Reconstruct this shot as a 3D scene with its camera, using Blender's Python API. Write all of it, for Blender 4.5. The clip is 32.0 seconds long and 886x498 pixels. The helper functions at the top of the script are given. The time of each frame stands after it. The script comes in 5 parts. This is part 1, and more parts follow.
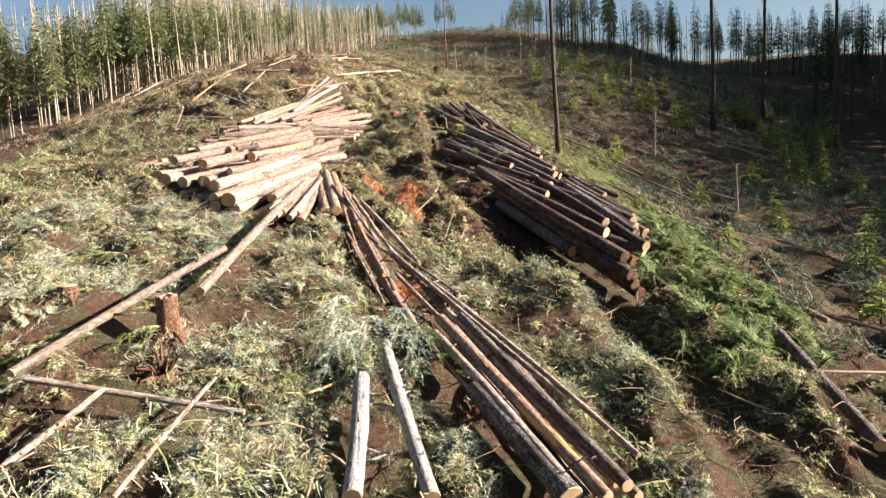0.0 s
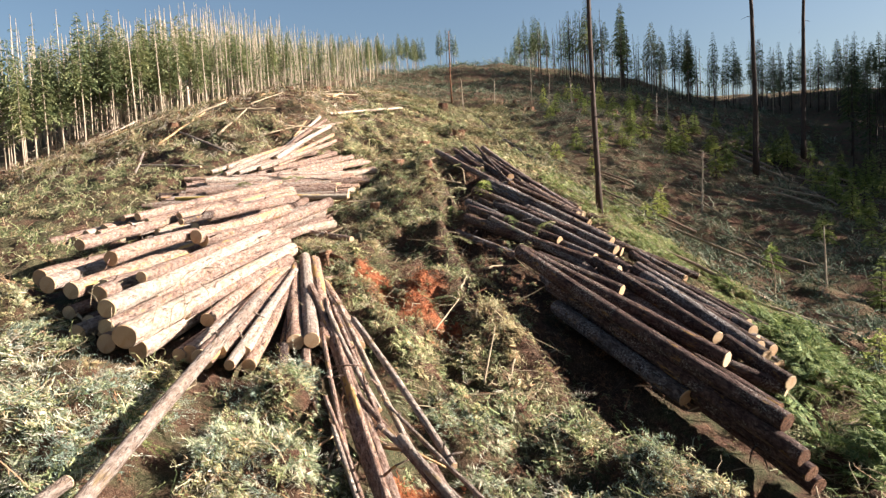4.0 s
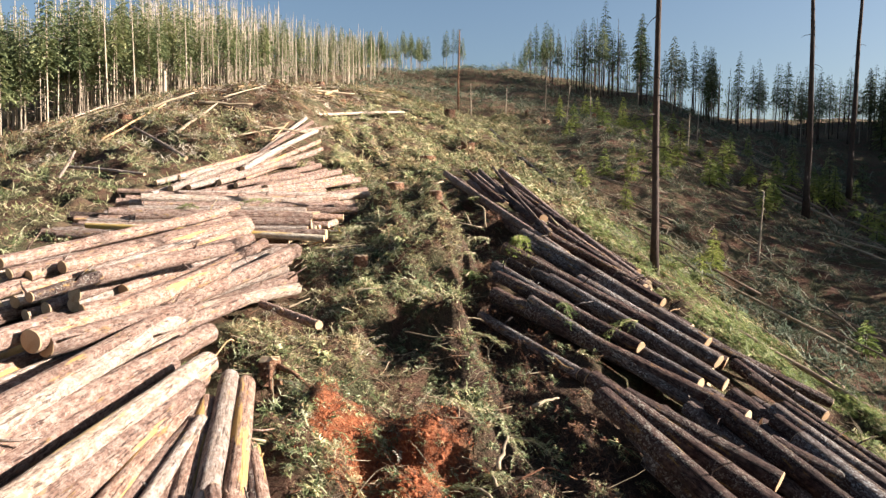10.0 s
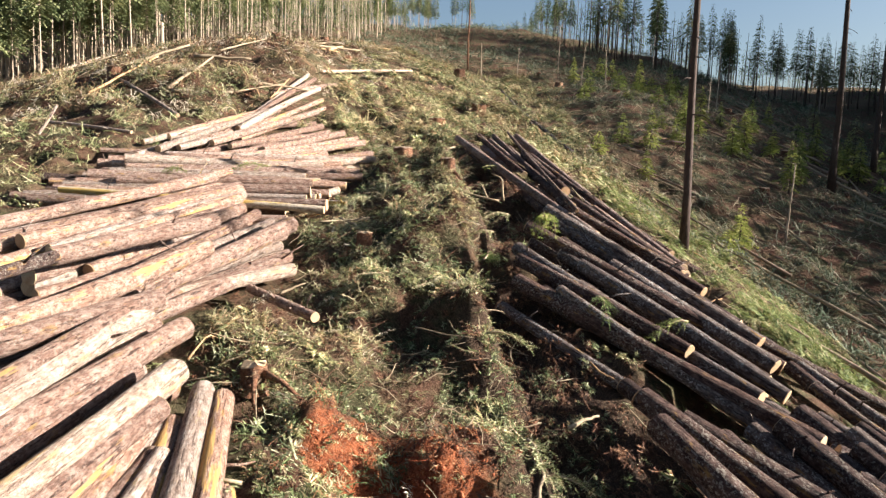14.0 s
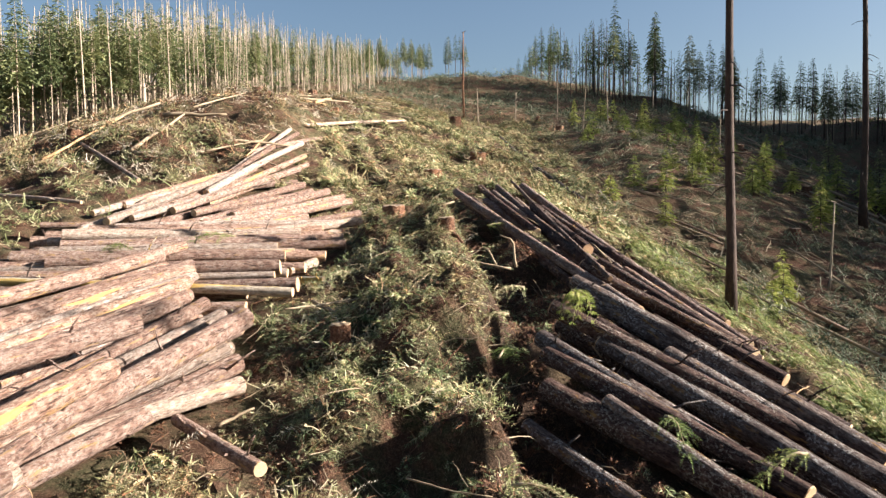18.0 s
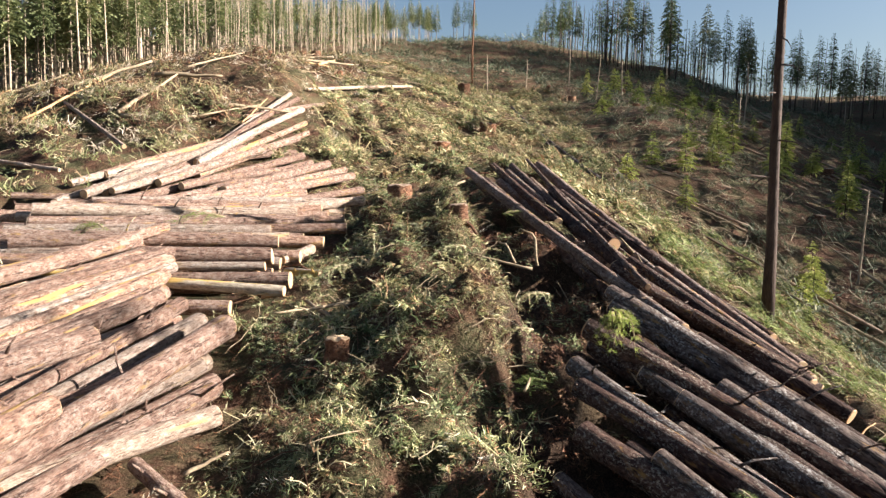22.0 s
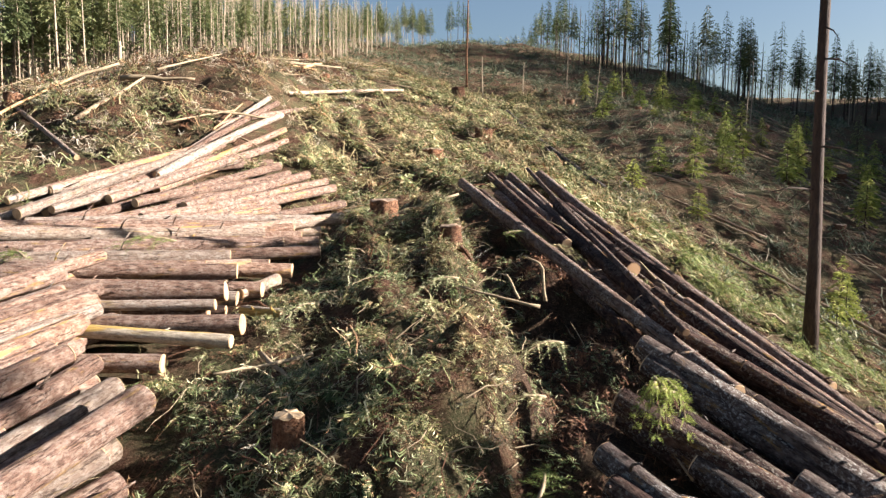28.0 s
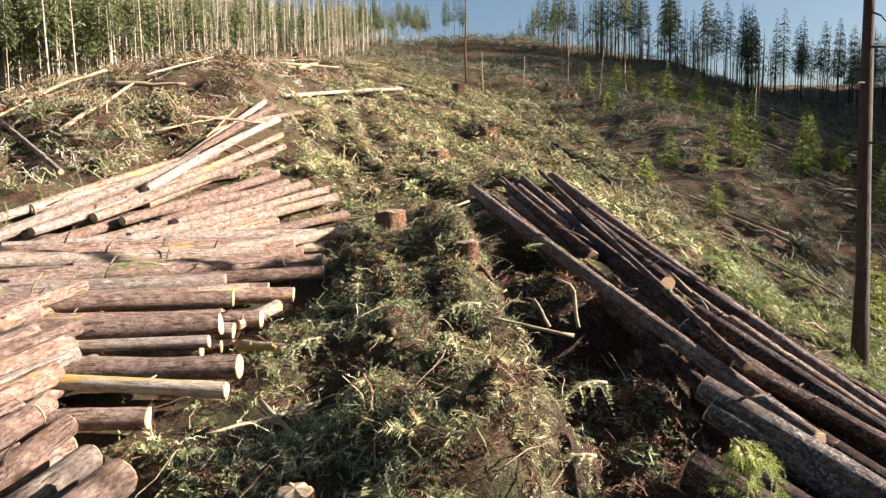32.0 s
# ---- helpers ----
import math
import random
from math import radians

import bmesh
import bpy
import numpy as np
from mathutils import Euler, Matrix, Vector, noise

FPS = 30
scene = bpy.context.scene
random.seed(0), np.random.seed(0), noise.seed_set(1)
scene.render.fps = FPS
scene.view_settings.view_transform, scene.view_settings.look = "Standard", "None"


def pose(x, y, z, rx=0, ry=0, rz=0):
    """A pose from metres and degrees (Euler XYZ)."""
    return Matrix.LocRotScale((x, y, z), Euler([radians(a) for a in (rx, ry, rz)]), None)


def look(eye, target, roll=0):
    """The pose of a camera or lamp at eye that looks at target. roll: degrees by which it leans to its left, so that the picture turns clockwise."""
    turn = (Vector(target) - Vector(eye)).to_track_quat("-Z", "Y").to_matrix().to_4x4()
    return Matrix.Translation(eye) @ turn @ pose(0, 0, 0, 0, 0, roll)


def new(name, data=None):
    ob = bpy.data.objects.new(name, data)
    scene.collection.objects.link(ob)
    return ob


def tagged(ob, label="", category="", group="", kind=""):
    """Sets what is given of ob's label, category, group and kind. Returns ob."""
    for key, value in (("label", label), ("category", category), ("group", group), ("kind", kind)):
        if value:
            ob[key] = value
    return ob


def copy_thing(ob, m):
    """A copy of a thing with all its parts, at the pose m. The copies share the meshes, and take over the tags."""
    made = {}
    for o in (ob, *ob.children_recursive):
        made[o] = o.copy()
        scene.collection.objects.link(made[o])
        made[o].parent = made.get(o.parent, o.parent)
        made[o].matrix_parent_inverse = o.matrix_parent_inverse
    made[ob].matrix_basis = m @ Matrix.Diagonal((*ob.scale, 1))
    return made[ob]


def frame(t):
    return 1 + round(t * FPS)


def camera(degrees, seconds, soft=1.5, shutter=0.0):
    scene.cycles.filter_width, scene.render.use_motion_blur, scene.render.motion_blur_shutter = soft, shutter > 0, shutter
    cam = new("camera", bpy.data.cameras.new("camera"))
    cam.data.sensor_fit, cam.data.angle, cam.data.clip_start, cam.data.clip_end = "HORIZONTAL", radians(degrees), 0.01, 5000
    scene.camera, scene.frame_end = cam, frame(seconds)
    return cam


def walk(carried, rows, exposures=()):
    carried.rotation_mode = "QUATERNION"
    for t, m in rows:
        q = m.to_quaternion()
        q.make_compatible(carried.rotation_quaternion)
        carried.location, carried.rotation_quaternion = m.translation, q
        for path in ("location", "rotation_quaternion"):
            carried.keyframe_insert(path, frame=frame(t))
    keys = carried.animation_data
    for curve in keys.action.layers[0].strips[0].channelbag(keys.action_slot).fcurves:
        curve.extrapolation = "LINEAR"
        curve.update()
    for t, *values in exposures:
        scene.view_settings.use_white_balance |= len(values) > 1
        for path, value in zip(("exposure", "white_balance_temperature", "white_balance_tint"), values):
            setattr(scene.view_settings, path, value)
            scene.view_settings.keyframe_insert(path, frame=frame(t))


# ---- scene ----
cam = camera(61.7, 32.0, 1.35)
PATH = [
    (0, (1.085, -0.126, 5.063), (0.998, 1.859, 4.832), -2.8),
    (0.5, (1.01, 0.664, 5.238), (0.917, 2.65, 5.018), -1.2),
    (1, (0.927, 1.468, 5.429), (0.821, 3.452, 5.2), -0.4),
    (1.5, (0.835, 2.291, 5.562), (0.727, 4.272, 5.309), 0.6),
    (2, (0.693, 3.261, 5.709), (0.591, 5.242, 5.451), 0.9),
    (2.5, (0.551, 4.263, 5.872), (0.451, 6.248, 5.65), -0.5),
    (3, (0.431, 5.266, 5.962), (0.335, 7.256, 5.786), -3.1),
    (3.5, (0.332, 6.18, 6.026), (0.245, 8.173, 5.889), -3.2),
    (5.5, (-0.182, 9.513, 6.586), (-0.239, 11.505, 6.423), -1.7),
    (6, (-0.229, 10.163, 6.687), (-0.288, 12.156, 6.538), -4.7),
    (6.5, (-0.225, 10.73, 6.755), (-0.283, 12.725, 6.624), -2.5),
    (7, (-0.222, 11.361, 6.753), (-0.279, 13.354, 6.6), -0.3),
    (7.5, (-0.213, 11.913, 6.833), (-0.27, 13.903, 6.638), 3.2),
    (8, (-0.241, 12.418, 6.937), (-0.294, 14.406, 6.722), 3.5),
    (8.5, (-0.289, 12.83, 7.107), (-0.345, 14.818, 6.9), 0.5),
    (9, (-0.37, 13.307, 7.267), (-0.427, 15.3, 7.112), -1.7),
    (9.5, (-0.466, 13.764, 7.323), (-0.522, 15.76, 7.202), -1.7),
    (10, (-0.554, 14.137, 7.329), (-0.607, 16.132, 7.192), 0.9),
    (10.5, (-0.646, 14.441, 7.388), (-0.698, 16.433, 7.22), 1.7),
    (11, (-0.734, 14.691, 7.455), (-0.787, 16.683, 7.283), -0.3),
    (11.5, (-0.807, 14.851, 7.552), (-0.862, 16.845, 7.402), -3.0),
    (12, (-0.84, 15.044, 7.571), (-0.896, 17.039, 7.443), -3.7),
    (12.5, (-0.854, 15.241, 7.55), (-0.912, 17.235, 7.404), -1.4),
    (13, (-0.868, 15.46, 7.483), (-0.924, 17.45, 7.289), 1.6),
    (13.5, (-0.877, 15.643, 7.489), (-0.93, 17.628, 7.25), 2.6),
    (15.5, (-0.662, 17.736, 7.483), (-0.742, 19.721, 7.247), -0.3),
    (16, (-0.733, 18.164, 7.479), (-0.809, 20.153, 7.28), 1.4),
    (16.5, (-0.771, 18.633, 7.497), (-0.842, 20.628, 7.374), 1.4),
    (17, (-0.792, 18.962, 7.574), (-0.861, 20.96, 7.499), -0.2),
    (17.5, (-0.828, 19.201, 7.651), (-0.897, 21.199, 7.588), -1.1),
    (18, (-0.881, 19.372, 7.733), (-0.949, 21.368, 7.624), -0.5),
    (18.5, (-0.936, 19.481, 7.826), (-1.003, 21.471, 7.642), 1.1),
    (19, (-0.993, 19.605, 7.901), (-1.061, 21.593, 7.692), 0.8),
    (19.5, (-1.033, 19.721, 7.964), (-1.105, 21.71, 7.768), -0.9),
    (20, (-1.068, 19.85, 8.035), (-1.141, 21.84, 7.851), -2.1),
    (20.5, (-1.096, 20.02, 8.101), (-1.17, 22.007, 7.89), -1.3),
    (21, (-1.149, 20.271, 8.148), (-1.22, 22.254, 7.894), 0.4),
    (21.5, (-1.169, 20.602, 8.158), (-1.235, 22.582, 7.881), 1.6),
    (22, (-1.154, 21.045, 8.143), (-1.222, 23.033, 7.939), 1.3),
    (22.5, (-1.171, 21.403, 8.142), (-1.236, 23.398, 8.009), -0.3),
    (23, (-1.2, 21.66, 8.16), (-1.261, 23.657, 8.067), -1.3),
    (23.5, (-1.215, 21.915, 8.199), (-1.274, 23.911, 8.08), -2.2),
    (24, (-1.227, 22.168, 8.202), (-1.287, 24.16, 8.031), -0.5),
    (24.5, (-1.206, 22.414, 8.204), (-1.265, 24.403, 8.005), 0.4),
    (25, (-1.183, 22.619, 8.217), (-1.241, 24.609, 8.024), 0.6),
    (25.5, (-1.16, 22.819, 8.243), (-1.217, 24.813, 8.103), 0.2),
    (27.5, (-1.12, 23.272, 8.281), (-1.177, 25.262, 8.083), 0.8),
    (28, (-1.124, 23.323, 8.316), (-1.182, 25.313, 8.125), 0.9),
    (28.5, (-1.137, 23.378, 8.358), (-1.195, 25.371, 8.2), 0.1),
    (29, (-1.124, 23.45, 8.354), (-1.183, 25.443, 8.203), 0.3),
    (29.5, (-1.123, 23.555, 8.332), (-1.185, 25.546, 8.152), 0.3),
    (30, (-1.159, 23.66, 8.315), (-1.219, 25.647, 8.094), 0.6),
    (30.5, (-1.205, 23.794, 8.364), (-1.262, 25.779, 8.126), 1.3),
    (31, (-1.253, 23.983, 8.433), (-1.311, 25.967, 8.187), 1.0),
    (31.5, (-1.334, 24.222, 8.496), (-1.391, 26.207, 8.26), 0.2),
    (32, (-1.395, 24.487, 8.56), (-1.454, 26.476, 8.357), -0.6),
]
walk(cam, [(t, look(eye, target, roll)) for t, eye, target, roll in PATH])

# ---- light ----
SUN_AZ, SUN_EL = 89.0, 21.5  # degrees to the right of the way ahead, and above the horizon
world = bpy.data.worlds.new("sky")
scene.world = world
world.use_nodes = True
wn = world.node_tree.nodes
sky = wn.new("ShaderNodeTexSky")
sky.sky_type, sky.sun_disc = "NISHITA", False
sky.sun_elevation, sky.sun_rotation = radians(SUN_EL), radians(SUN_AZ)
sky.dust_density, sky.ozone_density = 2.0, 2.2
world.node_tree.links.new(sky.outputs[0], wn["Background"].inputs[0])
wn["Background"].inputs[1].default_value = 0.033
to_sun = Vector((math.sin(radians(SUN_AZ)) * math.cos(radians(SUN_EL)), math.cos(radians(SUN_AZ)) * math.cos(radians(SUN_EL)), math.sin(radians(SUN_EL))))
sun = new("sun", bpy.data.lights.new("sun", "SUN"))
sun.data.energy, sun.data.angle, sun.data.color = 5.0, radians(0.55), (1.0, 0.935, 0.88)
sun.matrix_world = look(to_sun * 200, (0, 0, 0))
scene.view_settings.exposure = 2.13


# ---- materials ----
def stuff_of(name):
    m = bpy.data.materials.new(name)
    m.use_nodes = True
    return m, m.node_tree.nodes, m.node_tree.links


def node(m, kind, links=(), **values):
    n = m.node_tree.nodes.new(kind)
    for k, v in values.items():
        if k in ("operation", "blend_type", "data_type", "noise_dimensions", "feature", "wave_type", "bands_direction", "rings_direction", "attribute_name", "clamp"):
            if k == "operation":
                n.operation = v
            elif k == "blend_type":
                n.blend_type = v
            elif k == "data_type":
                n.data_type = v
            elif k == "feature":
                n.feature = v
            elif k == "wave_type":
                n.wave_type = v
            elif k == "rings_direction":
                n.rings_direction = v
        else:
            n.inputs[k.replace("_", " ")].default_value = v
    for socket, source in links:
        m.node_tree.links.new(source, n.inputs[socket])
    return n


def coords(m, kind="Object", scale=(1, 1, 1)):
    c = m.node_tree.nodes.new("ShaderNodeTexCoord")
    p = node(m, "ShaderNodeMapping", [("Vector", c.outputs[kind])])
    p.inputs["Scale"].default_value = scale
    return p.outputs[0]


def fuzz(m, vec, scale, detail=4.0, rough=0.6, out="Fac"):
    return node(m, "ShaderNodeTexNoise", [("Vector", vec)], Scale=scale, Detail=detail, Roughness=rough).outputs[out]


def ramp(m, fac, *stops):
    n = m.node_tree.nodes.new("ShaderNodeValToRGB")
    m.node_tree.links.new(fac, n.inputs[0])
    e = n.color_ramp.elements
    while len(e) < len(stops):
        e.new(0.5)
    for i, (p, c) in enumerate(stops):
        e[i].position = p
        e[i].color = (*c, 1) if isinstance(c, tuple) else (c, c, c, 1)
    return n.outputs[0]


def mix(m, fac, a, b):
    n = m.node_tree.nodes.new("ShaderNodeMix")
    n.data_type = "RGBA"
    for s, v in ((0, fac), (6, a), (7, b)):
        if isinstance(v, tuple):
            n.inputs[s].default_value = (*v, 1)
        elif isinstance(v, (int, float)):
            n.inputs[s].default_value = v
        else:
            m.node_tree.links.new(v, n.inputs[s])
    return n.outputs[2]


def arith(m, op, a, b):
    n = m.node_tree.nodes.new("ShaderNodeMath")
    n.operation = op
    n.use_clamp = op in ("MULTIPLY", "ADD")
    for s, v in ((0, a), (1, b)):
        if isinstance(v, (int, float)):
            n.inputs[s].default_value = v
        else:
            m.node_tree.links.new(v, n.inputs[s])
    return n.outputs[0]


def finish(m, colour, rough=0.85, bump=None, depth=0.02, spec=0.25, thin=0.0):
    b = m.node_tree.nodes["Principled BSDF"]
    m.node_tree.links.new(colour, b.inputs["Base Color"])
    b.inputs["Roughness"].default_value = rough
    b.inputs["Specular IOR Level"].default_value = spec
    if bump is not None:
        n = node(m, "ShaderNodeBump", [("Height", bump)], Strength=1.0, Distance=depth)
        m.node_tree.links.new(n.outputs[0], b.inputs["Normal"])
    if thin:
        t = node(m, "ShaderNodeBsdfTranslucent", [("Color", colour)])
        x = node(m, "ShaderNodeMixShader", [(1, b.outputs[0]), (2, t.outputs[0])], Fac=thin)
        m.node_tree.links.new(x.outputs[0], m.node_tree.nodes["Material Output"].inputs["Surface"])
    return m


def tone(m):
    return m.node_tree.nodes.new("ShaderNodeObjectInfo").outputs["Random"]


def island(m):
    return m.node_tree.nodes.new("ShaderNodeNewGeometry").outputs["Random Per Island"]


def near(m, vec, x, y, radius):
    """One at a place on the plan, falling to nought at the radius."""
    d = node(m, "ShaderNodeVectorMath", [(0, vec)], operation="MULTIPLY")
    d.inputs[1].default_value = (1, 1, 0)
    e = node(m, "ShaderNodeVectorMath", [(0, d.outputs[0])], operation="DISTANCE")
    e.inputs[1].default_value = (x, y, 0)
    return arith(m, "SUBTRACT", 1.0, arith(m, "DIVIDE", e.outputs["Value"], radius))


def ground_material():
    m, _, _ = stuff_of("slash_strewn_soil")
    v = coords(m)
    fine, mid, broad = fuzz(m, v, 9.0, 8, 0.75), fuzz(m, v, 1.3, 6, 0.65), fuzz(m, v, 0.16, 4)
    soil = ramp(m, fine, (0.28, (0.022, 0.012, 0.008)), (0.55, (0.095, 0.045, 0.028)), (0.78, (0.21, 0.12, 0.075)))
    green = ramp(m, fine, (0.3, (0.018, 0.02, 0.008)), (0.52, (0.055, 0.058, 0.026)), (0.8, (0.15, 0.14, 0.07)))
    c = mix(m, ramp(m, mid, (0.42, 0.0), (0.58, 1.0)), soil, green)
    straw = ramp(m, fuzz(m, v, 14.0, 6, 0.8), (0.35, (0.07, 0.045, 0.024)), (0.7, (0.34, 0.25, 0.14)))
    c = mix(m, ramp(m, broad, (0.5, 0.0), (0.66, 0.25)), c, straw)
    clay = ramp(m, fine, (0.3, (0.05, 0.017, 0.009)), (0.48, (0.26, 0.076, 0.032)), (0.64, (0.4, 0.13, 0.052)), (0.8, (0.44, 0.17, 0.085)))
    for x, y, r in CLAY:
        edge = arith(m, "ADD", near(m, v, x, y, r), arith(m, "MULTIPLY", arith(m, "SUBTRACT", mid, 0.5), 0.9))
        c = mix(m, ramp(m, edge, (0.25, 0.0), (0.42, 1.0)), c, clay)
    # Churned soil with the stack's shade put into its colour, in ragged blotches.
    shade_soil = ramp(m, fine, (0.3, (0.018, 0.011, 0.008)), (0.6, (0.06, 0.036, 0.025)), (0.8, (0.14, 0.09, 0.06)))
    for x, y, r in SHADE_SOIL:
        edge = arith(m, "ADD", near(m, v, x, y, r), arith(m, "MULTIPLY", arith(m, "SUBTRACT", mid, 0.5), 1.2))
        c = mix(m, ramp(m, edge, (0.1, 0.0), (0.4, 0.85)), c, shade_soil)
    grit = fuzz(m, v, 45.0, 5, 0.8)
    c = mix(m, ramp(m, grit, (0.5, 0.0), (0.68, 0.8)), c, mix(m, fine, (0.12, 0.072, 0.046), (0.3, 0.215, 0.14)))
    c = mix(m, ramp(m, grit, (0.34, 0.85), (0.46, 0.0)), c, (0.02, 0.013, 0.009))
    h = arith(m, "ADD", arith(m, "MULTIPLY", fine, 0.7), arith(m, "ADD", arith(m, "MULTIPLY", mid, 0.5), arith(m, "MULTIPLY", grit, 0.35)))
    return finish(m, c, 0.95, h, 0.12, 0.1)


def bark_material(name, dark, light, patch, lichen, strip, amount, dots):
    m, _, _ = stuff_of(name)
    flake = fuzz(m, coords(m, "Object", (0.3, 1, 1)), 32.0, 7, 0.78)
    crack = fuzz(m, coords(m, "Object", (0.12, 1, 1)), 24.0, 6, 0.7)
    v = coords(m, "Object", (0.6, 1, 1))
    big = fuzz(m, v, 2.2, 4, 0.6)
    c = ramp(m, flake, (0.32, dark), (0.64, light))
    c = mix(m, ramp(m, fuzz(m, v, 13.0, 7, 0.75), (0.46, 0.0), (0.64, 0.7)), c, patch)
    c = mix(m, ramp(m, crack, (0.38, 0.9), (0.45, 0.0)), c, tuple(k * 0.6 for k in dark))
    spots = arith(m, "MULTIPLY", ramp(m, fuzz(m, coords(m, "Object", (0.8, 1, 1)), 34.0, 6, 0.75), (0.52, 0.0), (0.6, 1.0)), ramp(m, big, (0.47, 0.0), (0.57, dots)))
    c = mix(m, spots, c, lichen)
    stain = ramp(m, fuzz(m, coords(m, "Object", (0.25, 1, 1)), 7.0, 5, 0.7), (0.6, 0.0), (0.68, 0.75))
    c = mix(m, stain, c, mix(m, flake, tuple(k * 0.4 for k in strip), tuple(k * 0.85 for k in strip)))
    peel = fuzz(m, coords(m, "Object", (0.1, 1, 1)), 4.2, 4, 0.6)
    peel = arith(m, "ADD", peel, arith(m, "MULTIPLY", arith(m, "SUBTRACT", tone(m), 0.5), 0.2))
    c = mix(m, ramp(m, peel, (amount, 0.0), (amount + 0.03, 0.9)), c, mix(m, flake, tuple(k * 0.55 for k in strip), strip))
    shift = ramp(m, tone(m), (0.0, (0.68, 0.63, 0.6)), (0.5, (1.0, 0.97, 0.95)), (1.0, (1.2, 1.1, 1.0)))
    n = m.node_tree.nodes.new("ShaderNodeMix")
    n.data_type, n.blend_type = "RGBA", "MULTIPLY"
    n.inputs[0].default_value = 1.0
    m.node_tree.links.new(c, n.inputs[6]), m.node_tree.links.new(shift, n.inputs[7])
    return finish(m, n.outputs[2], 0.9, arith(m, "ADD", arith(m, "MULTIPLY", flake, 0.6), arith(m, "MULTIPLY", crack, 0.9)), 0.07, 0.15)


def end_grain_material():
    m, _, _ = stuff_of("sawn_end_grain")
    v = coords(m, "Object")
    w = node(m, "ShaderNodeTexWave", [("Vector", v)], wave_type="RINGS", rings_direction="X", Scale=26.0, Distortion=2.5, Detail=2.0)
    c = mix(m, w.outputs["Fac"], (0.52, 0.4, 0.26), (0.4, 0.27, 0.15))
    c = mix(m, ramp(m, fuzz(m, v, 5.0), (0.5, 0.0), (0.75, 0.7)), c, (0.3, 0.16, 0.07))
    c = mix(m, arith(m, "MULTIPLY", tone(m), 0.45), c, (0.34, 0.15, 0.06))
    return finish(m, c, 0.8, fuzz(m, v, 60.0), 0.004, 0.2)


def plain_wood(name, a, b, scale=6.0, depth=0.01, stretch=(0.2, 1, 1)):
    m, _, _ = stuff_of(name)
    v = coords(m, "Object", stretch)
    f = fuzz(m, v, scale * 4, 6, 0.7)
    c = mix(m, ramp(m, f, (0.35, 0.0), (0.65, 1.0)), a, b)
    c = mix(m, ramp(m, fuzz(m, v, scale * 0.5), (0.45, 0.0), (0.7, 0.5)), c, tuple(k * 0.45 for k in a))
    return finish(m, c, 0.85, f, depth, 0.2)


def leaf_material(name, stops, thin=0.25, patchy=0.0):
    m, _, _ = stuff_of(name)
    c = ramp(m, island(m), *stops)
    v = coords(m, "Generated")
    if patchy:
        w = node(m, "ShaderNodeNewGeometry").outputs["Position"]
        c = mix(m, ramp(m, fuzz(m, w, 0.45, 4, 0.6), (0.5, 0.0), (0.66, patchy)), c, (0.33, 0.2, 0.12))
    shift = ramp(m, tone(m), (0.0, (0.7, 0.76, 0.7)), (1.0, (1.2, 1.1, 1.0)))
    n = m.node_tree.nodes.new("ShaderNodeMix")
    n.data_type, n.blend_type = "RGBA", "MULTIPLY"
    n.inputs[0].default_value = 1.0
    m.node_tree.links.new(c, n.inputs[6]), m.node_tree.links.new(shift, n.inputs[7])
    return finish(m, n.outputs[2], 0.7, thin=thin, spec=0.2)


CLAY = [(-1.45, 23.5, 1.45), (-1.2, 22.5, 1.0), (-0.3, 22.2, 0.5), (-0.6, 15.9, 0.7), (1.3, 12.2, 0.5), (-0.6, 20.3, 0.5)]
SHADE_SOIL = [(2.2, 21.0, 1.8), (1.1, 24.2, 1.9), (0.4, 26.6, 1.7), (0.1, 28.8, 1.3), (0.4, 31.2, 1.4), (0.5, 33.4, 1.4), (0.4, 35.6, 1.4), (-11.8, 49.5, 2.6)]  # churned soil, darkened in colour for the shade beside the stack and in a hollow
M_GROUND = ground_material()
# Reddish-brown bark, coloured darker for the shade on the ravine stack.
M_SHADEBARK = bark_material("shaded_conifer_bark", (0.015, 0.008, 0.007), (0.07, 0.041, 0.034), (0.17, 0.115, 0.093), (0.3, 0.28, 0.24), (0.5, 0.3, 0.1), 0.8, 0.85)
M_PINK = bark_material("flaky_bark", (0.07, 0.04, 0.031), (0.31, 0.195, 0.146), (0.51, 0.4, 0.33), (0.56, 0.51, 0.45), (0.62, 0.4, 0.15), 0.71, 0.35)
M_PALE = bark_material("pale_scuffed_bark", (0.13, 0.09, 0.07), (0.39, 0.3, 0.24), (0.58, 0.52, 0.45), (0.64, 0.62, 0.57), (0.6, 0.44, 0.23), 0.75, 0.35)
# Lichen-speckled bark of that stack, its base also darkened for shade.
M_SHADELICHEN = bark_material("shaded_lichen_grey_bark", (0.026, 0.019, 0.018), (0.11, 0.083, 0.075), (0.24, 0.21, 0.19), (0.42, 0.43, 0.42), (0.5, 0.3, 0.1), 0.82, 0.8)
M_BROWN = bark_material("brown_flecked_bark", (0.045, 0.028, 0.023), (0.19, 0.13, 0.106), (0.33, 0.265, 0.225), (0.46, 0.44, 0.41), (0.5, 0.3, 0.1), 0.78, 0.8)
M_STRIP = bark_material("peeled_yellow_wood", (0.28, 0.22, 0.16), (0.55, 0.47, 0.36), (0.7, 0.62, 0.5), (0.6, 0.56, 0.48), (0.74, 0.5, 0.14), 0.52, 0.4)
M_BIRCH = bark_material("white_birch_bark", (0.13, 0.115, 0.1), (0.46, 0.44, 0.42), (0.62, 0.61, 0.58), (0.12, 0.11, 0.1), (0.5, 0.4, 0.3), 0.85, 0.8)
M_END = end_grain_material()
